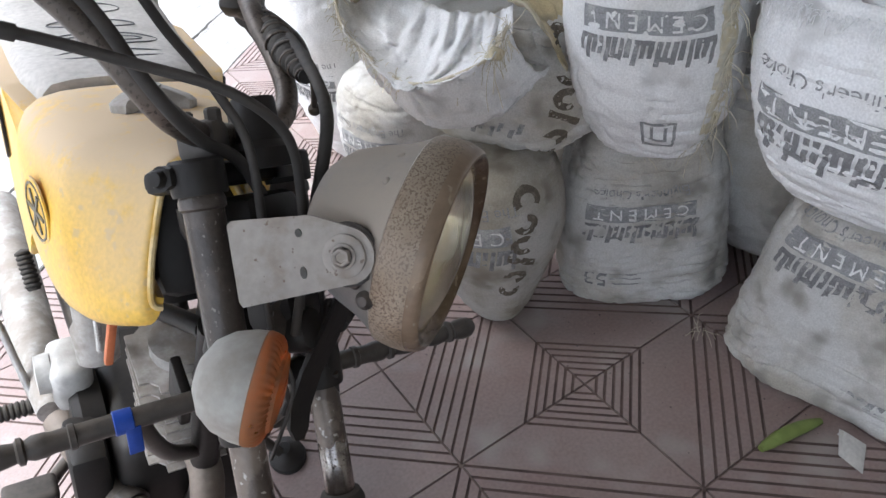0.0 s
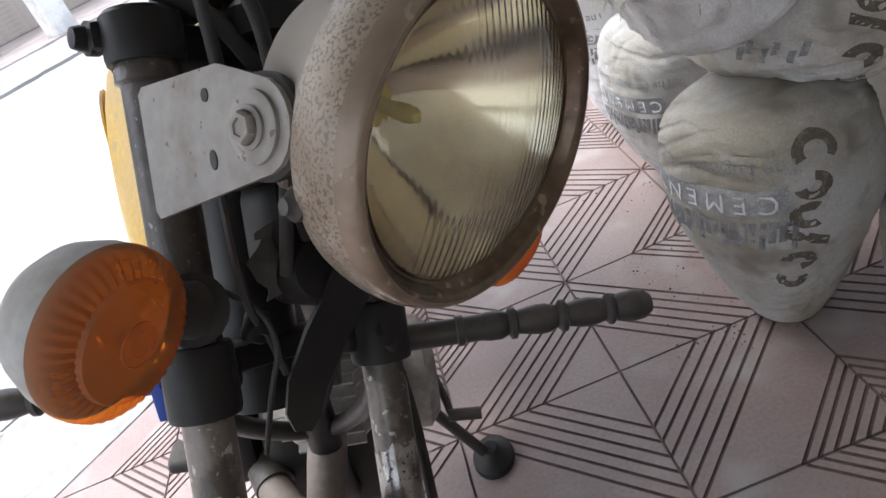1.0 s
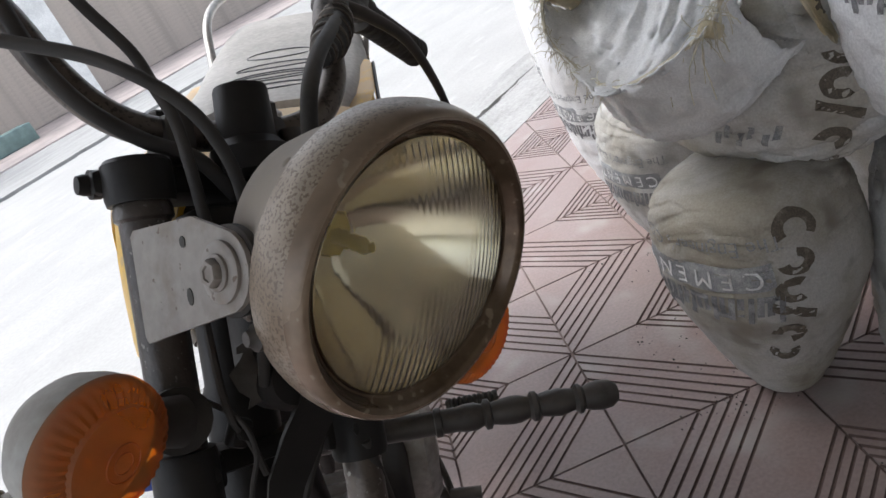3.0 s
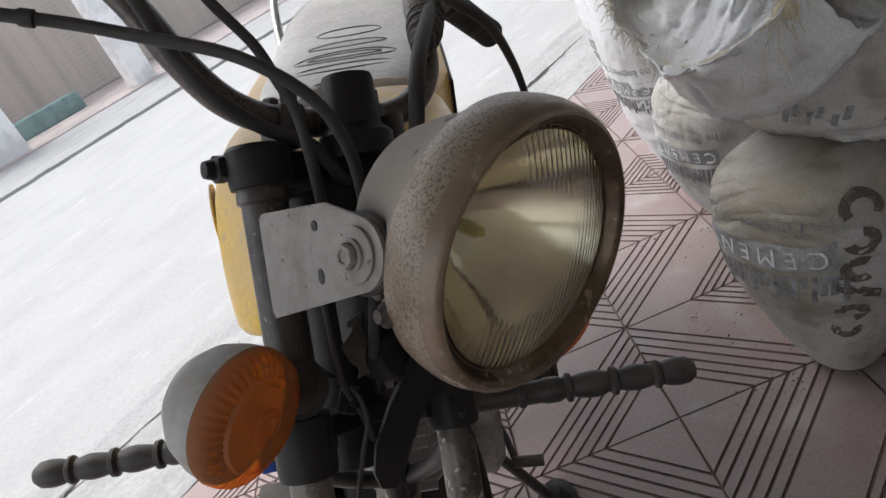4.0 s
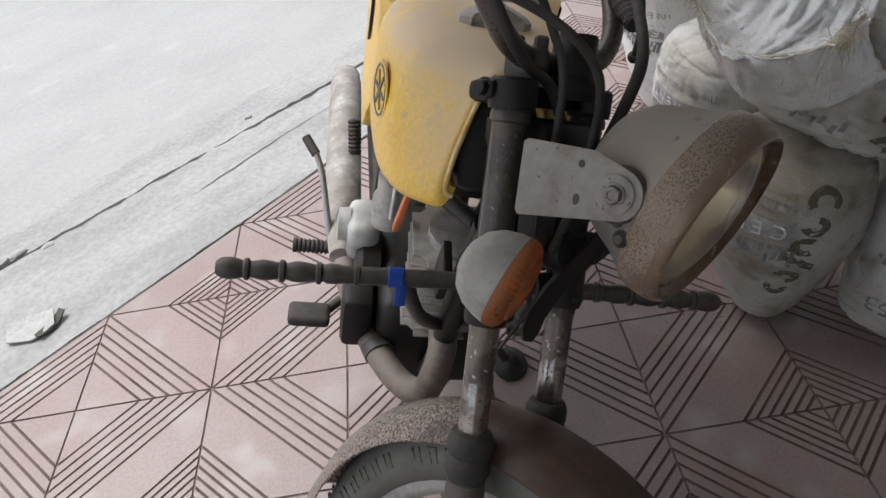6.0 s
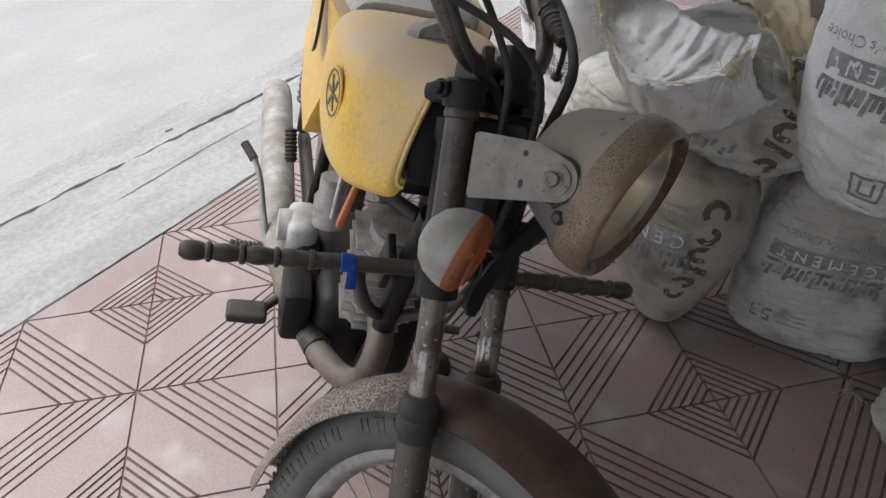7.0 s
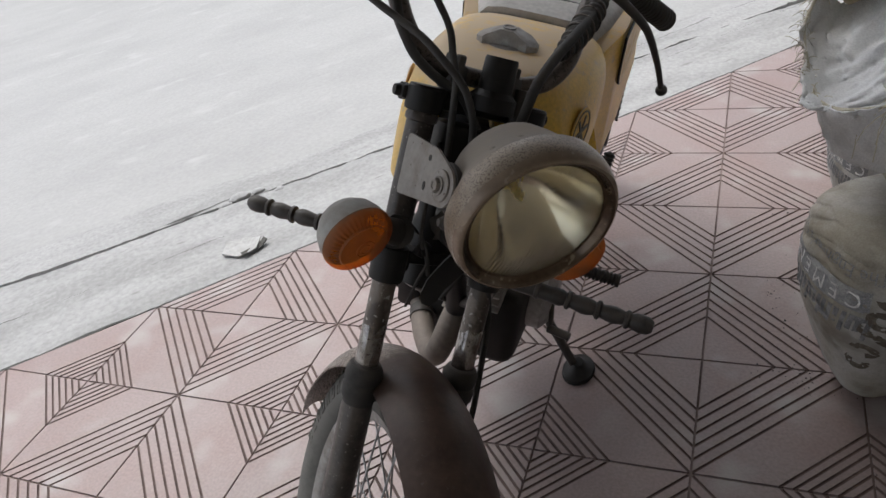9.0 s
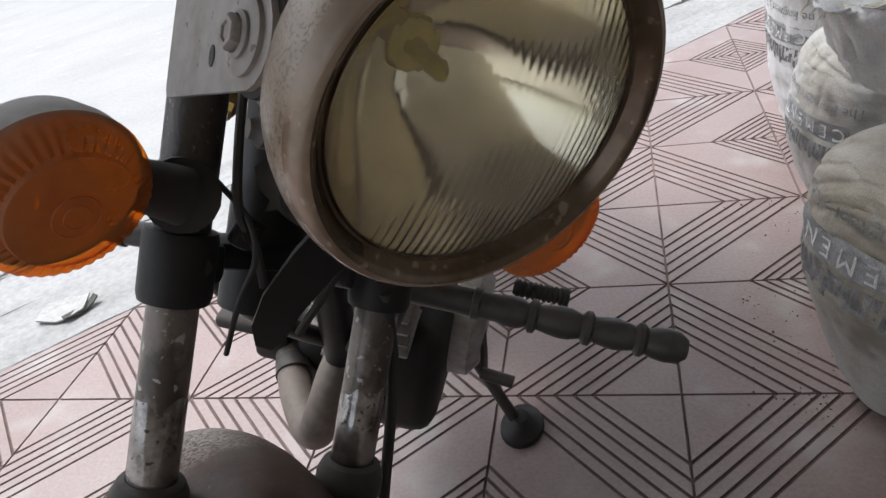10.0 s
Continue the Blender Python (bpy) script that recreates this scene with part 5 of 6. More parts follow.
        lathe(bm, [(0, 0), (0.0075, 0), (0.0075, 0.003), (0.005, 0.005), (0.004, 0.008), (0, 0.008)], W @ pose(s * 0.070, -0.178, 0.236, 0, s * 90, 0), 14)
        part("screw", bm, M_BLACK, lamp)


def indicators():
    for s, m in ((-1, W @ pose(*IND_L) @ Matrix.Scale(0.95, 4)), (1, W @ pose(*IND_R) @ Matrix.Scale(0.95, 4))):
        ind = new("indicator")
        ind.parent = bike
        # own z looks forward out of the lens
        bm = bmesh.new()
        lathe(bm, [(0, -0.040), (0.014, -0.0385), (0.028, -0.031), (0.037, -0.019), (0.0415, -0.005), (0.0425, 0.004), (0.0405, 0.005)], m, 48, False)
        part("shell", bm, M_SHELL, ind, "grey domed indicator shell")
        bm = bmesh.new()
        lathe(bm, [(0.0425, 0.0042), (0.0430, 0.006), (0.0425, 0.010), (0.0412, 0.0145), (0.038, 0.0175), (0.034, 0.0192), (0.0305, 0.0200), (0.0295, 0.0222), (0.0280, 0.0228), (0.018, 0.0242), (0.008, 0.0250), (0, 0.0252)], None, 192, False)
        for v in bm.verts:
            r, a = math.hypot(v.co.x, v.co.y), math.atan2(v.co.y, v.co.x)
            if 0.030 < r < 0.0418 and v.co.z > 0.0105:
                v.co.z -= 0.0013 * abs(math.sin(a * 22)) ** 2
        for q in (0.011, 0.006):
            lathe(bm, [(q - 0.0008, 0.0250 - 0.002 * (q / 0.028) ** 2 - 0.0004), (q, 0.0256 - 0.002 * (q / 0.028) ** 2), (q + 0.0008, 0.0250 - 0.002 * (q / 0.028) ** 2 - 0.0004)], None, 48, False)
        xf(bm, bm.verts[:], m)
        lens = part("lens", bm, M_AMBER, ind, "dusty amber lens with a fluted border")
        lens.visible_shadow = False
        bm = bmesh.new()
        lathe(bm, [(0.0400, 0.0045), (0.030, -0.004), (0.018, -0.010), (0, -0.011)], m, 40, False)
        part("cup", bm, M_CUP, ind, "white lamp cup")
        bm = bmesh.new()
        coil = [m @ Vector((-0.013 + 0.026 * k / 90, 0.0030 * math.cos(k * 0.9), 0.012 + 0.0030 * math.sin(k * 0.9))) for k in range(91)]
        tube(bm, coil, 0.0010, 5)
        part("filament", bm, M_BRASS, ind, "bright brass filament coil")
        bm = bmesh.new()
        c = m @ Vector((0, 0, -0.030))
        e = w(s * 0.074, -0.066, 0.190)
        tube(bm, [c, c + (e - c) * 0.5, e], [0.0125, 0.0125, 0.0165], 18)
        tube(bm, [e, w(s * 0.070, -0.046, 0.190)], 0.021, 18)
        part("stalk", bm, M_RUBBER, ind, "black indicator stalk")


WH = W @ pose(0, -0.062, -0.305)  # wheel centre in the steering frame


def wheel(name, m, lettered):
    wh = new(name)
    wh.parent = bike
    turn = m @ pose(0, 0, 0, 0, 90, 0)  # z along the axle
    bm = bmesh.new()
    prof = []
    for k in range(25):
        t = 2 * math.pi * k / 24
        prof.append((0.262 + 0.038 * math.cos(t), 0.036 * math.sin(t)))
    lathe(bm, prof, turn, 72, False)
    tyre = part("tyre", bm, M_TYRE, wh, "dusty black road tyre")
    bm = bmesh.new()
    for k in range(120):
        for s in (-1, 1):
            box(bm, (0.0024, 0.012, 0.004), turn @ pose(0, 0, 0, 0, 0, k * 3) @ pose(0.2955, 0, s * 0.018, 0, s * -35, 0) @ pose(0, 0, 0, 0, 0, 25 * s))
    tagged(part("tread_block", bm, M_TYRE, tyre), kind="stuff")
    if lettered:
        bm = bmesh.new()
        for k in range(13):
            if k == 8:
                continue
            for d in (-1.1, 1.1):
                box(bm, (0.018, 0.0042, 0.0022), turn @ pose(0, 0, 0, 0, 0, 104 + k * 5.6 + d) @ pose(0.265, 0, -0.0355))
            box(bm, (0.0045, 0.010, 0.0022), turn @ pose(0, 0, 0, 0, 0, 104 + k * 5.6) @ pose(0.2585 if k % 2 else 0.2715, 0, -0.0355))
        tagged(part("sidewall_mark", bm, M_LETTER, tyre), kind="stuff")
    bm = bmesh.new()
    lathe(bm, [(0.214, -0.012), (0.222, -0.020), (0.234, -0.0225), (0.236, -0.020), (0.228, -0.016), (0.216, -0.004), (0.216, 0.004), (0.228, 0.016), (0.236, 0.020), (0.234, 0.0225), (0.222, 0.020), (0.214, 0.012), (0.211, 0), (0.214, -0.012)], turn, 72, False)
    part("rim", bm, M_ALU, wh, "dull aluminium wheel rim")
    bm = bmesh.new()
    lathe(bm, [(0, -0.048), (0.020, -0.048), (0.024, -0.036), (0.060, -0.034), (0.064, -0.028), (0.062, 0.0), (0.058, 0.026), (0.048, 0.030), (0.022, 0.034), (0.02, 0.05), (0, 0.05)], turn, 40)
    part("hub", bm, M_ALU, wh)
    for k in range(36):
        s = 1 if k % 2 else -1
        lean = 22 * (1 if (k // 2) % 2 else -1)
        a = k * 10
        p = turn @ Vector((0.055 * math.cos(radians(a + lean)), 0.055 * math.sin(radians(a + lean)), s * 0.028))
        q = turn @ Vector((0.213 * math.cos(radians(a)), 0.213 * math.sin(radians(a)), s * 0.003))
        bm = bmesh.new()
        tube(bm, [p, q], 0.0016, 6)
        part("spoke", bm, M_SPOKE, wh)


def mudguard(m, a0, a1, radius, width, mat, name, label, flare=0.0):
    """An arched guard; its worn attribute is 1 where the paint has peeled."""
    bm = bmesh.new()
    worn = bm.verts.layers.float.new("worn")
    n, rows = 72, []
    for i in range(n + 1):
        t = a0 + (a1 - a0) * i / n
        row = []
        f = flare * max(0, 1 - i / 6) ** 2
        for lay in (0, 1):
            for j in range(13):
                u = -1 + 2 * j / 12
                ww = width / 2 * (1 - (0.18 * max(0, 1 - i / 5) if flare else 0))
                r = radius + f - lay * 0.002 - 0.030 * abs(u) ** 2.6 - 0.004 * abs(u)
                row.append(bm.verts.new(m @ Vector((u * (ww - lay * 0.001), -r * math.sin(radians(t)), r * math.cos(radians(t))))))
                row[-1][worn] = max(0.0, min(1.0, (-22 - t) / 34)) * (1 - 0.25 * abs(u + 0.2)) if flare else 0.0
        rows.append(row)
    for r, s in zip(rows, rows[1:]):
        for j in range(12):
            bm.faces.new((r[j], r[j + 1], s[j + 1], s[j]))
            bm.faces.new((r[13 + j], s[13 + j], s[14 + j], r[14 + j]))
        for j in (0, 12):
            bm.faces.new((r[j], s[j], s[13 + j], r[13 + j]))
    for r in (rows[0], rows[-1]):
        for j in range(12):
            bm.faces.new((r[j], r[j + 1], r[14 + j], r[13 + j]))
    return part(name, bm, mat, bike, label)


def tank():
    """Saddle tank lofted over the frame; sections follow the rake at the front and stand upright at the rear."""
    secs = [  # y at the foot, half width, foot height, top height, slope of the section
        (0.006, 0.060, 0.742, 0.862, 0.46), (0.012, 0.074, 0.727, 0.867, 0.45), (0.050, 0.098, 0.711, 0.868, 0.42), (0.098, 0.114, 0.693, 0.866, 0.36),
        (0.15, 0.126, 0.679, 0.861, 0.28), (0.21, 0.1345, 0.675, 0.855, 0.16), (0.28, 0.138, 0.686, 0.848, 0.08), (0.35, 0.133, 0.722, 0.838, 0.03),
        (0.40, 0.116, 0.748, 0.824, 0.0), (0.43, 0.098, 0.772, 0.806, 0.0)]
    square = [(0.84, 0.0), (0.93, 0.012), (0.975, 0.05), (0.97, 0.12), (0.93, 0.22), (0.86, 0.36), (0.77, 0.50), (0.66, 0.66), (0.55, 0.80), (0.43, 0.90), (0.32, 0.965), (0.21, 0.99), (0.11, 0.999), (0, 1.0)]
    shape = [(0.84, 0.0), (0.92, 0.012), (0.97, 0.05), (0.99, 0.12), (1.0, 0.22), (1.0, 0.36), (0.992, 0.50), (0.96, 0.66), (0.90, 0.80), (0.80, 0.90), (0.62, 0.965), (0.40, 0.99), (0.2, 0.999), (0.0, 1.0)]
    dense = [tuple(p[:3]) + tuple(q[:2]) for p, q in zip(smooth_path([s_[:3] for s_ in secs], 4), smooth_path([(*s_[3:], 0) for s_ in secs], 4))]
    bm = bmesh.new()
    rows = []
    for y0, hw, zb, zt, sl in dense:
        half = []
        for k, (fx, fz) in enumerate(shape):
            if k < len(square):
                fx += (square[k][0] - fx) * max(0.0, 1 - max(0.0, y0 - 0.02) / 0.08)
            z = zb + (zt - zb) * fz
            half.append((hw * fx, y0 + (z - 0.715) * sl, z))
        full = [(-x, y, z) for x, y, z in half] + [(x, y, z) for x, y, z in half[-2::-1]]
        rows.append([bm.verts.new(p) for p in full])
    for r, s in zip(rows, rows[1:]):
        for j in range(len(r) - 1):
            bm.faces.new((r[j], r[j + 1], s[j + 1], s[j]))
    # rolled lip at the front opening and closed rear
    lip = []
    y0, hw, zb, zt, sl = secs[0]
    for v in rows[0]:
        c = v.co
        lip.append(bm.verts.new((c.x * 0.95, c.y + 0.004, zb + (c.z - zb) * 0.9 + (0.008 if c.z < zb + 0.02 else 0))))
    for j in range(len(lip) - 1):
        bm.faces.new((rows[0][j], lip[j], lip[j + 1], rows[0][j + 1]))
    inner = [bm.verts.new((v.co.x * 0.98, v.co.y + 0.10, v.co.z)) for v in lip]
    for j in range(len(lip) - 1):
        bm.faces.new((lip[j], inner[j], inner[j + 1], lip[j + 1]))
    bm.faces.new(rows[-1])
    edge = [v.co.copy() for v in rows[0]]
    body = part("fuel_tank", bm, M_YELLOW, bike, "yellow fuel tank under a film of dust", 55)
    bm = bmesh.new()
    tube(bm, smooth_path(edge, 2), 0.0032, 8)
    part("tank_lip", bm, M_LIP, body, "pale chipped lip of the tank")
    bm = bmesh.new()
    cap = pose(0.0, 0.228, 0.852, -6, 0, 0)
    lathe(bm, [(0, -0.004), (0.030, -0.004), (0.030, 0.003), (0.027, 0.006), (0.0, 0.006)], cap, 32)
    # faceted bow-tie grip: waisted in the middle, its ends sloping down to blunt points
    wing = [(0.044, 0.006, 0.010), (0.032, 0.021, 0.013), (0.011, 0.015, 0.022), (-0.011, 0.015, 0.022), (-0.032, 0.021, 0.013), (-0.044, 0.006, 0.010)]
    wing += [(x, -y, z) for x, y, z in wing[::-1]]
    grip = bmesh.new()
    top = [grip.verts.new((x * 0.90, y * 0.86, z + 0.004)) for x, y, z in wing]
    mid = [grip.verts.new((x, y, z)) for x, y, z in wing]
    low = [grip.verts.new((x, y, 0.0)) for x, y, z in wing]
    for a, b in ((top, mid), (mid, low)):
        for j in range(12):
            grip.faces.new((a[j], b[j], b[(j + 1) % 12], a[(j + 1) % 12]))
    for j in range(5):
        grip.faces.new((top[j], top[j + 1], top[10 - j], top[11 - j]))
    grip.faces.new(low[::-1])
    bmesh.ops.transform(grip, matrix=cap, verts=grip.verts)
    bmesh.ops.recalc_face_normals(grip, faces=grip.faces)
    scrap = bpy.data.meshes.new("grip")
    grip.to_mesh(scrap)
    bm.from_mesh(scrap)
    bpy.data.meshes.remove(scrap)
    lathe(bm, [(0.0095, 0.024), (0.0095, 0.0285), (0.007, 0.0285), (0.006, 0.027), (0, 0.027)], cap, 16)
    part("filler_cap", bm, M_ALU, body, "dull metal filler cap")
    for s in (-1, 1):
        bm = bmesh.new()
        em = pose(s * 0.1290, 0.192, 0.770, 0, 0, s * -10) @ pose(0, 0, 0, 0, s * 88, 0) @ Matrix.Scale(1.22, 4)
        lathe(bm, [(0, 0), (0.030, 0), (0.030, 0.0016), (0.0275, 0.0022), (0.0265, 0.0014), (0, 0.0014)], em, 32)
        emb = part("tank_badge", bm, M_YELLOW, body, "round worn tank badge with a dark device")
        bm = bmesh.new()
        lathe(bm, [(0.0258, 0.0015), (0.0258, 0.0024), (0.0238, 0.0024), (0.0238, 0.0015)], em, 32, False)
        for a in (0, 60, 120):
            box(bm, (0.040, 0.0035, 0.0014), em @ pose(0, 0, 0.0020, 0, 0, a + 30))
        part("badge_device", bm, M_BADGE, emb)


def seat_and_tail():
    bm = bmesh.new()
    secs = [(0.395, 0.098, 0.775, 0.838), (0.44, 0.118, 0.770, 0.842), (0.52, 0.126, 0.768, 0.840), (0.62, 0.130, 0.770, 0.838), (0.75, 0.132, 0.775, 0.850), (0.90, 0.130, 0.785, 0.862), (1.02, 0.118, 0.795, 0.866), (1.07, 0.09, 0.805, 0.850)]
    shape = [(0.93, 0.0), (1.0, 0.15), (1.0, 0.45), (0.96, 0.72), (0.85, 0.90), (0.6, 0.98), (0.3, 1.0), (0, 1.0)]
    rows = []
    for y, hw, zb, zt in secs:
        half = [(hw * a, y, zb + (zt - zb) * b) for a, b in shape]
        rows.append([bm.verts.new(p) for p in [(-x, y2, z) for x, y2, z in half] + half[-2::-1]])
    for r, s in zip(rows, rows[1:]):
        for j in range(len(r) - 1):
            bm.faces.new((r[j], r[j + 1], s[j + 1], s[j]))
        bm.faces.new((r[0], s[0], s[-1], r[-1]))
    bm.faces.new(rows[0])
    bm.faces.new(rows[-1])
    seat = part("seat", bm, M_SEAT, bike, "dusty pale seat cover with stitched loops")
    for k, (y, rx, ry) in enumerate(((0.475, 0.078, 0.016), (0.545, 0.074, 0.028), (0.625, 0.060, 0.020), (0.700, 0.052, 0.022))):
        for f in ((1.0, 0.72) if k == 1 else (1.0,)):
            bm = bmesh.new()
            pts = []
            for i in range(33):
                t = 2 * math.pi * i / 32
                x, yy = f * rx * math.cos(t), y + (f if f == 1 else 0.45) * ry * math.sin(t)
                z = 0.8425 - 0.012 * (abs(x) / 0.1) ** 3 + (0.0 if yy < 0.66 else (yy - 0.66) * 0.1)
                pts.append((x, yy, z))
            tube(bm, pts, 0.0011, 6)
            part("stitched_loop", bm, M_STITCH, seat)
    for s in (-1, 1):
        bm = bmesh.new()
        out = [(0.36, 0.80), (0.40, 0.69), (0.43, 0.60), (0.48, 0.555), (0.66, 0.55), (0.80, 0.61), (0.86, 0.70), (0.86, 0.80), (0.66, 0.822), (0.44, 0.822)]
        fr = [bm.verts.new((s * (0.140 if 0.4 < y < 0.85 else 0.112), y, z)) for y, z in out]
        bk = [bm.verts.new((s * 0.09, y, z)) for y, z in out]
        bm.faces.new(fr)
        bm.faces.new(bk[::-1])
        for i in range(len(out)):
            j = (i + 1) % len(out)
            bm.faces.new((fr[i], bk[i], bk[j], fr[j]))
        bmesh.ops.bevel(bm, geom=bm.edges[:], offset=0.006, segments=2, profile=0.5, affect="EDGES", clamp_overlap=True)
        panel = part("side_panel", bm, M_YELLOW, bike, "yellow side panel")
        inset = smooth_path([(s * 0.1405, y, z) for y, z in ((0.450, 0.806), (0.462, 0.745), (0.505, 0.700), (0.58, 0.705), (0.70, 0.735), (0.74, 0.780), (0.72, 0.806), (0.60, 0.810), (0.450, 0.806))], 3)
        bm = bmesh.new()
        fr = [bm.verts.new((p[0] + s * 0.0025, p[1], p[2])) for p in inset[:-1]]
        bk = [bm.verts.new((p[0] - s * 0.004, p[1], p[2])) for p in inset[:-1]]
        bm.faces.new(fr)
        for i in range(len(fr)):
            j = (i + 1) % len(fr)
            bm.faces.new((fr[i], bk[i], bk[j], fr[j]))
        part("panel_inset", bm, M_LIP, panel, "cream inset of the side panel")
        bm = bmesh.new()
        tube(bm, inset, 0.0026, 6)
        part("seam", bm, M_DARK, panel)
    bm = bmesh.new()
    tube(bm, smooth_path([(-0.128, 0.80, 0.80), (-0.142, 0.92, 0.885), (-0.125, 1.06, 0.915), (-0.07, 1.12, 0.925), (0.07, 1.12, 0.925), (0.125, 1.06, 0.915), (0.142, 0.92, 0.885), (0.128, 0.80, 0.80)], 6), 0.008, 12)
    part("grab_rail", bm, M_STEEL, bike, "chromed grab rail round the seat")
    bm = bmesh.new()
    box(bm, (0.20, 0.14, 0.06), pose(0, 1.13, 0.80, 10, 0, 0), 0.025, 3)
    part("tail_cowl", bm, M_YELLOW, bike)


def engine_and_frame():
    bm = bmesh.new()
    tube(bm, smooth_path([(0, 0.03, 0.70), (0, 0.07, 0.60), (0, 0.115, 0.46), (0, 0.16, 0.33), (0, 0.24, 0.25), (0, 0.5, 0.24)], 5), 0.018, 14)
    tube(bm, smooth_path([(0, 0.04, 0.80), (0, 0.2, 0.78), (0, 0.45, 0.75), (0, 0.9, 0.74)], 4), 0.018, 14)
    for s in (-1, 1):
        tube(bm, smooth_path([(0, 0.08, 0.66), (s * 0.05, 0.25, 0.62), (s * 0.09, 0.45, 0.66), (s * 0.10, 0.9, 0.72)], 4), 0.011, 10)
        tube(bm, [(s * 0.07, 0.55, 0.66), (s * 0.085, 0.6, 0.33), (s * 0.08, 0.5, 0.26)], 0.013, 10)
        box(bm, (0.012, 0.05, 0.07), pose(s * 0.03, 0.085, 0.58, 20, 0, 0), 0.003)
    # two black blocks added to stand for the shade in the tank's hollow
    box(bm, (0.10, 0.10, 0.13), pose(0, 0.105, 0.775, -24, 0, 0), 0.02)
    box(bm, (0.07, 0.16, 0.05), pose(0, 0.20, 0.69, 0, 0, 0), 0.015)
    part("frame", bm, M_DARK, bike)
    engine = new("engine")
    engine.parent = bike
    cyl = pose(0, 0.215, 0.42, 12, 0, 0)
    bm = bmesh.new()
    lathe(bm, [(0, -0.06), (0.042, -0.06), (0.042, 0.16), (0, 0.16)], cyl, 24)
    part("cylinder", bm, M_ALU, engine)
    for k in range(9):
        bm = bmesh.new()
        sz = 0.118 if k < 6 else 0.126
        box(bm, (sz, sz * 0.95, 0.0035), cyl @ pose(0, 0, -0.035 + k * 0.022), 0.0)
        bmesh.ops.bevel(bm, geom=[e for e in bm.edges if abs((e.verts[0].co - e.verts[1].co).normalized().dot(cyl.to_3x3() @ Vector((0, 0, 1)))) > 0.9], offset=0.02, segments=3, affect="EDGES")
        part("cooling_fin", bm, M_ALU, engine)
    bm = bmesh.new()
    box(bm, (0.19, 0.30, 0.18), pose(0, 0.36, 0.30), 0.03, 3)
    part("crankcase", bm, M_DARK, engine)
    bm = bmesh.new()
    lathe(bm, [(0, 0), (0.085, 0), (0.085, 0.03), (0.075, 0.042), (0, 0.046)], pose(-0.09, 0.36, 0.32, 0, -90, 0), 36)
    box(bm, (0.05, 0.10, 0.10), pose(-0.125, 0.27, 0.335), 0.012)
    part("right_cover", bm, M_DARK, engine, "oily dark crankcase cover")
    bm = bmesh.new()
    lathe(bm, [(0, 0), (0.08, 0), (0.08, 0.03), (0.06, 0.045), (0, 0.048)], pose(0.09, 0.36, 0.31, 0, 90, 0), 36)
    part("left_cover", bm, M_ALU, engine)
    bm = bmesh.new()
    lathe(bm, [(0, 0), (0.028, 0), (0.030, 0.05), (0.024, 0.06), (0.024, 0.09), (0, 0.092)], pose(-0.085, 0.335, 0.46, -8, 0, 0), 24)
    part("carburettor", bm, M_ALU, engine, "whitish corroded carburettor")
    bm = bmesh.new()
    box(bm, (0.055, 0.085, 0.085), pose(-0.122, 0.385, 0.405, 8, 0, 0), 0.018, 3)
    lathe(bm, [(0, 0), (0.03, 0), (0.028, 0.02), (0, 0.022)], pose(-0.145, 0.385, 0.415, 0, -90, 0), 24)
    part("pump_cover", bm, M_CORRODED, engine, "white corroded pump cover")
    bm = bmesh.new()
    for i in range(26):
        lathe(bm, [(0.0035, i * 0.0055), (0.005, i * 0.0055 + 0.002), (0.0035, i * 0.0055 + 0.004)], along((-0.085, 0.295, 0.50), (-0.085, 0.26, 0.66)), 10, False)
    tube(bm, [(-0.085, 0.295, 0.50), (-0.085, 0.26, 0.66)], 0.0036, 8)
    part("choke_spring", bm, M_STEEL, engine)
    bm = bmesh.new()
    box(bm, (0.010, 0.014, 0.10), pose(-0.078, 0.210, 0.585, 12, 8, 0), 0.003)
    part("fuel_tap", bm, M_ORANGE, engine, "orange-tipped fuel tap lever")
    exh = new("exhaust")
    exh.parent = bike
    bm = bmesh.new()
    tube(bm, smooth_path([(0.0, 0.155, 0.415), (-0.002, 0.115, 0.402), (-0.010, 0.098, 0.360), (-0.022, 0.102, 0.322), (-0.046, 0.135, 0.297), (-0.078, 0.185, 0.296), (-0.115, 0.27, 0.302), (-0.15, 0.40, 0.31)], 7), 0.0215, 20)
    part("header_pipe", bm, M_EXHAUST, exh, "dusty brown exhaust header bend")
    bm = bmesh.new()
    tube(bm, [(-0.083, 0.198, 0.297), (-0.091, 0.217, 0.299)], 0.025, 20)
    part("clamp", bm, M_BLACK, exh)
    bm = bmesh.new()
    p, q = Vector((-0.155, 0.42, 0.312)), Vector((-0.168, 1.10, 0.350))
    lathe(bm, [(0, 0), (0.021, 0), (0.034, 0.10), (0.037, 0.14), (0.037, 0.62), (0.033, 0.66), (0.02, 0.675), (0, 0.675)], along(p, q), 32)
    part("silencer", bm, M_ALU, exh, "dull silver silencer")


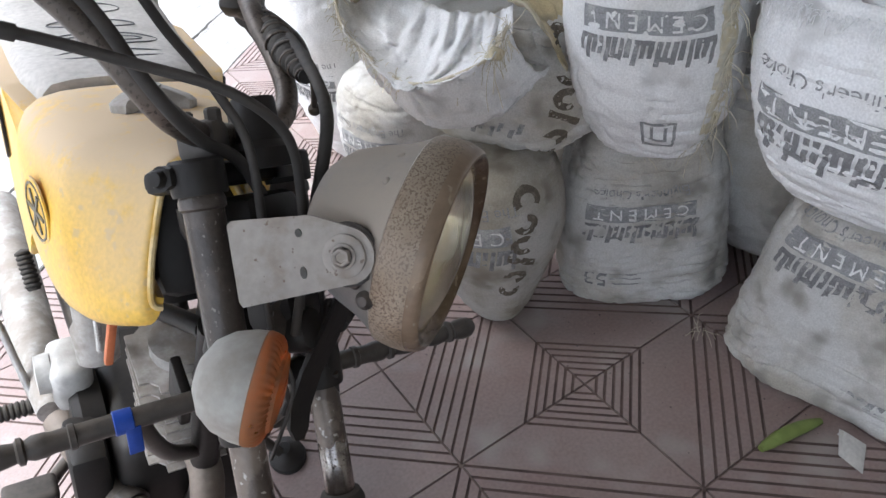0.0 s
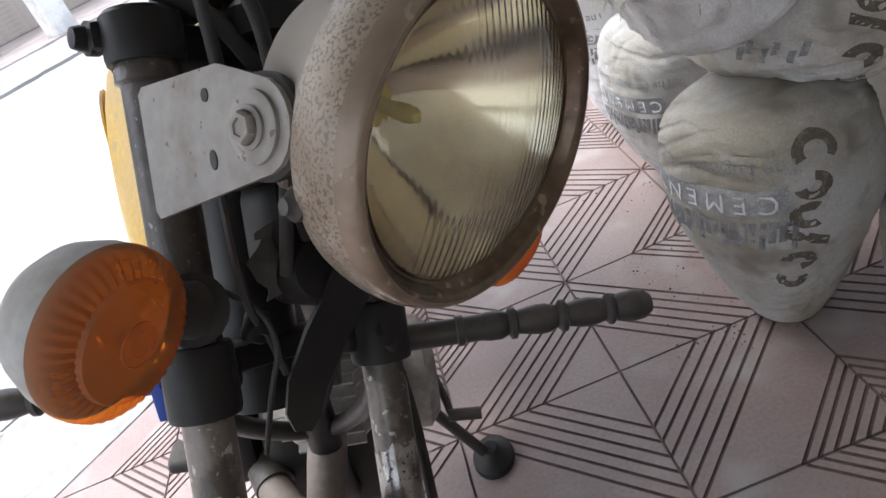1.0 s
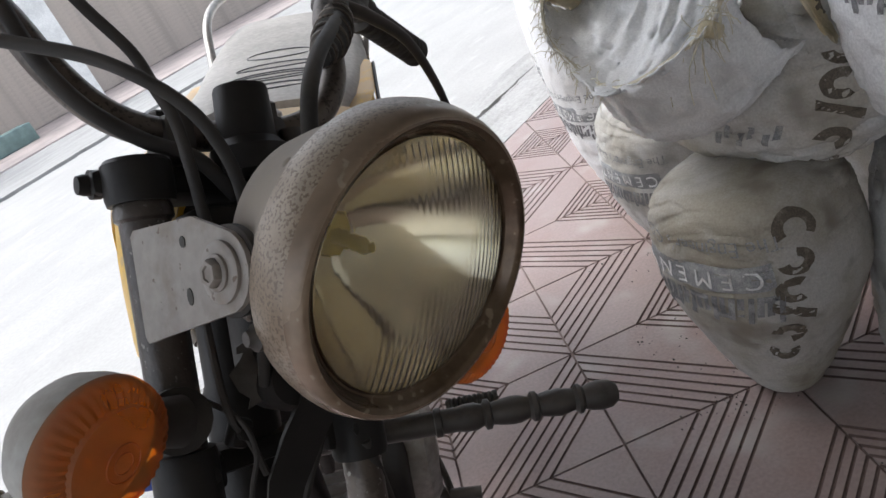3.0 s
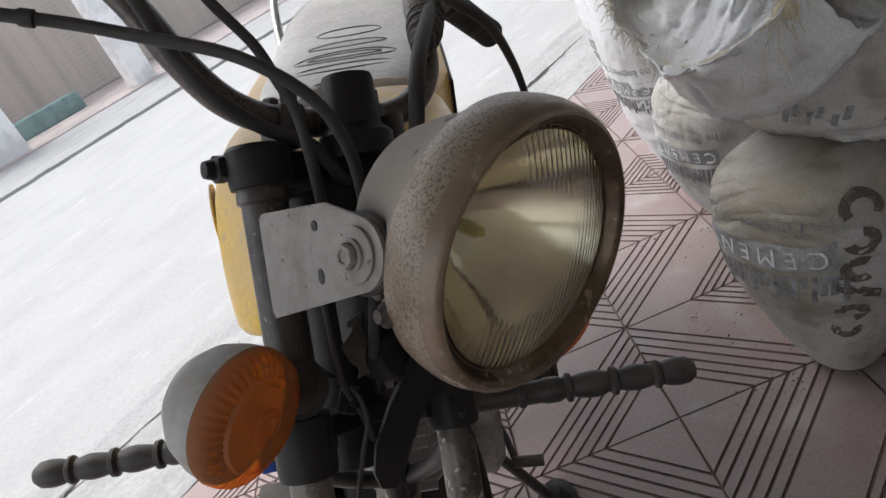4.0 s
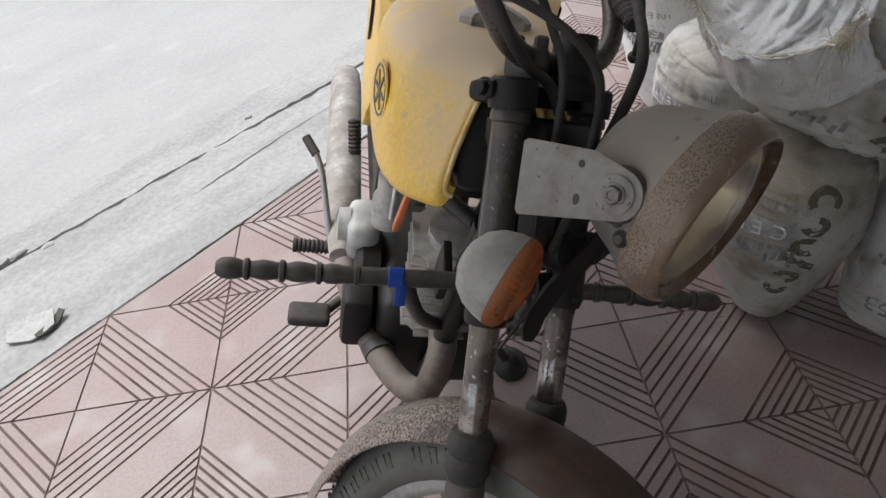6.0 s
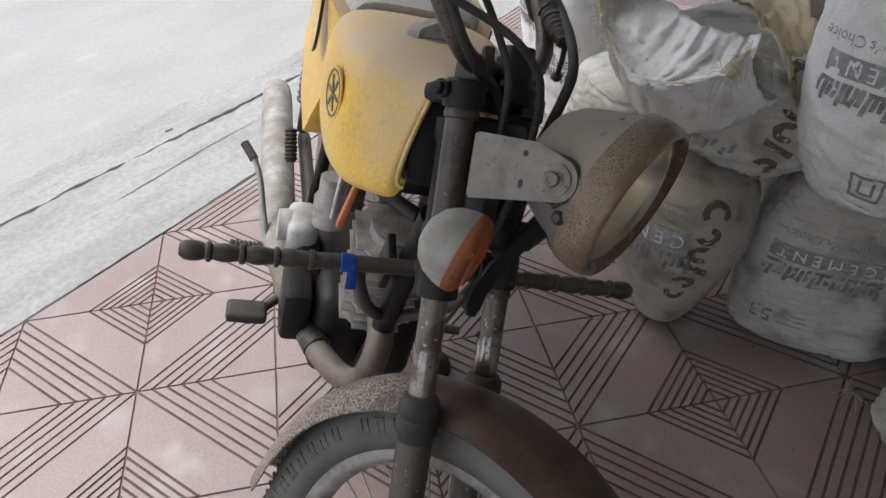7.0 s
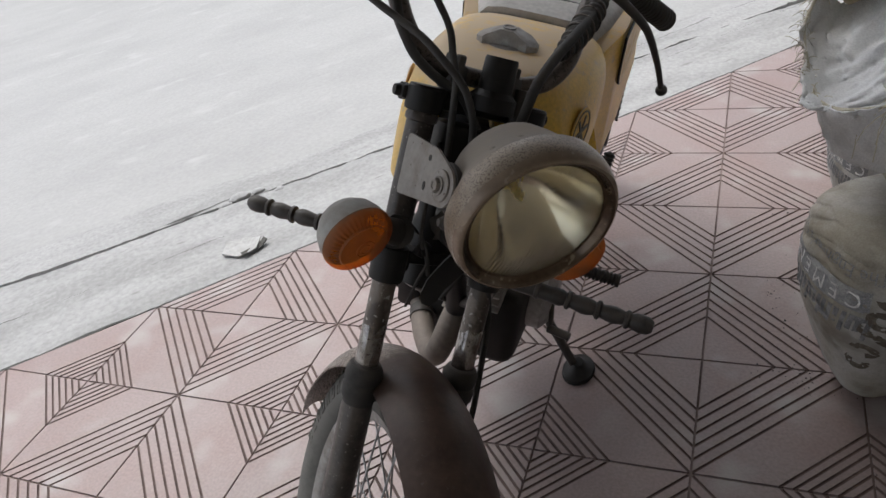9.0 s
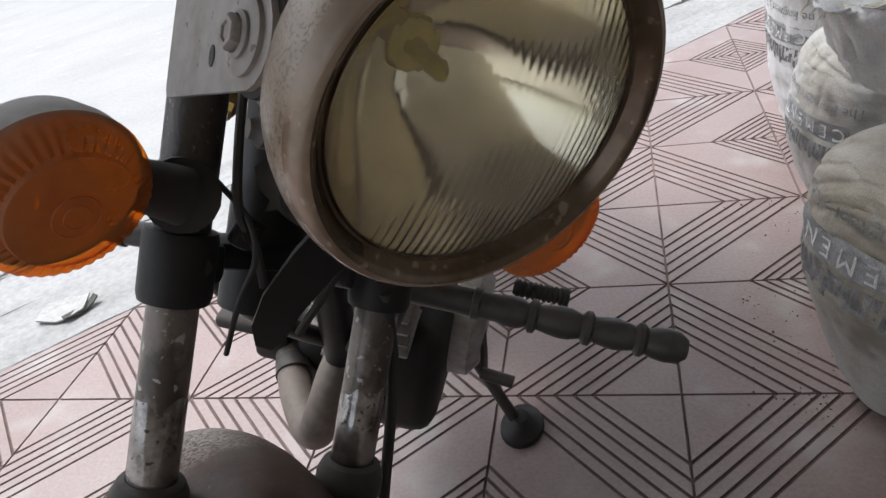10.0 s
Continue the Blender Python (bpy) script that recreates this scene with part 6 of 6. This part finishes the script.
def controls():
    guard = new("crash_guard")
    guard.parent = bike
    for s in (-1, 1):
        bm = bmesh.new()
        z, prof = 0.0, [(0, 0.0), (0.0105, 0.0)]
        L = 0.288
        prof += [(0.0105, 0.140), (0.0125, 0.141), (0.0125, 0.146), (0.0105, 0.147), (0.0105, 0.160), (0.0118, 0.166), (0.0118, 0.176), (0.0092, 0.182), (0.0130, 0.184), (0.0130, 0.188), (0.0095, 0.190),
                 (0.0110, 0.198), (0.0122, 0.207), (0.0118, 0.214), (0.0092, 0.222), (0.0130, 0.225), (0.0130, 0.229), (0.0095, 0.231), (0.0112, 0.240), (0.0120, 0.248), (0.0105, 0.256), (0.0092, 0.261), (0.0128, 0.264), (0.0128, 0.267),
                 (0.0098, 0.270), (0.0118, 0.276), (0.0128, 0.284), (0.0118, 0.293), (0.0075, 0.299), (0, 0.300)]
        lathe(bm, prof, along((0, 0.010, 0.629), (s * 0.29, 0.004, 0.629)), 20)
        part("guard_bar", bm, M_BLACK, guard, "black turned crash guard bar with a ball end")
        bm = bmesh.new()
        tube(bm, smooth_path([(s * 0.085, 0.008, 0.628), (s * 0.075, 0.02, 0.585), (s * 0.055, 0.05, 0.53), (s * 0.025, 0.10, 0.47), (0, 0.12, 0.45)], 5), 0.0095, 12)
        part("guard_stay", bm, M_BLACK, guard)
    bm = bmesh.new()
    lathe(bm, [(0.0108, 0), (0.0122, 0.001), (0.0120, 0.017), (0.0108, 0.018)], along((-0.108, 0.008, 0.629), (-0.08, 0.008, 0.629)), 20, False)
    box(bm, (0.014, 0.003, 0.030), pose(-0.092, -0.004, 0.613, -8, 0, 4), 0.001)
    part("tape", bm, M_BLUE, guard, "blue tape wrapped round the bar")
    bm = bmesh.new()
    tube(bm, smooth_path([(-0.14, 0.46, 0.30), (-0.17, 0.46, 0.31), (-0.185, 0.49, 0.35), (-0.200, 0.535, 0.41), (-0.215, 0.565, 0.440)], 6), 0.006, 12)
    kick = part("kick_lever", bm, M_STEEL, bike, "bent chromed kick lever")
    bm = bmesh.new()
    tube(bm, [(-0.215, 0.563, 0.438), (-0.236, 0.59, 0.456)], 0.009, 12)
    part("kick_rubber", bm, M_RUBBER, kick)
    bm = bmesh.new()
    tube(bm, smooth_path([(-0.10, 0.42, 0.24), (-0.15, 0.40, 0.222), (-0.19, 0.35, 0.220), (-0.198, 0.31, 0.250)], 6), 0.0098, 12)
    pedal = part("brake_pedal", bm, M_BLACK, bike)
    bm = bmesh.new()
    box(bm, (0.072, 0.050, 0.022), pose(-0.203, 0.31, 0.268), 0.009, 3)
    part("pedal_pad", bm, M_RUBBER, pedal, "worn grey brake pedal pad")
    for s in (-1, 1):
        for y, z, out in ((0.46, 0.30, 0.245),):
            bm = bmesh.new()
            prof = [(0, 0), (0.010, 0)]
            for k in range(9):
                prof += [(0.011, 0.004 + k * 0.008), (0.0135, 0.006 + k * 0.008), (0.0135, 0.009 + k * 0.008), (0.011, 0.011 + k * 0.008)]
            prof += [(0.014, 0.078), (0.014, 0.084), (0, 0.085)]
            lathe(bm, prof, along((s * (out - 0.085), y, z), (s * out, y, z)), 14)
            part("footpeg", bm, M_RUBBER, bike, "ribbed black rubber footpeg")
        bm = bmesh.new()
        prof = [(0, 0), (0.010, 0)]
        for k in range(8):
            prof += [(0.0105, 0.004 + k * 0.008), (0.013, 0.006 + k * 0.008), (0.013, 0.009 + k * 0.008), (0.0105, 0.011 + k * 0.008)]
        lathe(bm, prof + [(0, 0.072)], along((s * 0.142, 0.61, 0.415), (s * 0.150, 0.66, 0.485)), 14)
        part("pillion_peg", bm, M_RUBBER, bike, "folded black rubber pillion peg")
    bm = bmesh.new()
    tube(bm, smooth_path([(0.12, 0.36, 0.34), (0.138, 0.31, 0.31), (0.146, 0.275, 0.295)], 5), 0.005, 10)
    tube(bm, [(0.142, 0.275, 0.294), (0.186, 0.270, 0.294)], 0.0085, 12)
    part("gear_lever", bm, M_BLACK, bike)
    bm = bmesh.new()
    tube(bm, [(0.085, 0.40, 0.27), (0.12, 0.40, 0.20), (0.210, 0.405, 0.070)], 0.0095, 12)
    tube(bm, [(0.09, 0.44, 0.24), (0.15, 0.41, 0.15)], 0.004, 8)
    stand = part("side_stand", bm, M_BLACK, bike, "black side stand propping the motorcycle")
    bm = bmesh.new()
    lathe(bm, [(0, -0.006), (0.038, -0.006), (0.042, -0.002), (0.040, 0.006), (0.024, 0.012), (0.014, 0.024), (0, 0.026)], pose(0.216, 0.405, 0.067, 0, -LEAN, 0) @ Matrix.Diagonal((0.85, 1.1, 1, 1)), 20)
    part("stand_foot", bm, M_DARK, stand)
    for s in (-1, 1):
        bm = bmesh.new()
        p, q = Vector((s * 0.105, 0.90, 0.34)), Vector((s * 0.105, 0.84, 0.66))
        lathe(bm, [(0, 0), (0.014, 0), (0.014, 0.12), (0.006, 0.121), (0.006, 0.33), (0, 0.33)], along(p, q), 16)
        mm = along(p, q)
        coil = [mm @ Vector((0.022 * math.cos(t), 0.022 * math.sin(t), 0.08 + 0.22 * t / (2 * math.pi * 12))) for t in (2 * math.pi * i / 14 for i in range(14 * 12))]
        tube(bm, coil, 0.0036, 6)
        part("rear_shock", bm, M_BLACK, bike)
        bm = bmesh.new()
        tube(bm, [(s * 0.085, 0.55, 0.30), (s * 0.095, 0.94, 0.30)], 0.016, 12)
        part("swingarm", bm, M_BLACK, bike)


IND_L = (-0.140, -0.114, 0.195, 112, 0, 23)
IND_R = (0.142, -0.104, 0.205, 112, 0, 5)
HEAD_TILT, HEAD_TURN, PLATE_TILT = 24, 5, 0
fork_and_clamps()
fork_fittings()
handlebar()
cables()
headlight()
indicators()
wheel("front_wheel", WH, True)
UPW = WH @ pose(0, 0, 0, 27, 0, 0)
mudguard(UPW, -100, 78, 0.322, 0.118, M_FENDER, "front_mudguard", "rust-brown front mudguard, its paint crazed and peeled at one end", 0.012)
wheel("rear_wheel", pose(0, 0.94, 0.30), False)
mudguard(pose(0, 0.94, 0.30), -110, 40, 0.33, 0.13, M_FENDER, "rear_mudguard", "dark rear mudguard")
tank()
seat_and_tail()
engine_and_frame()
controls()

lay_tiles()
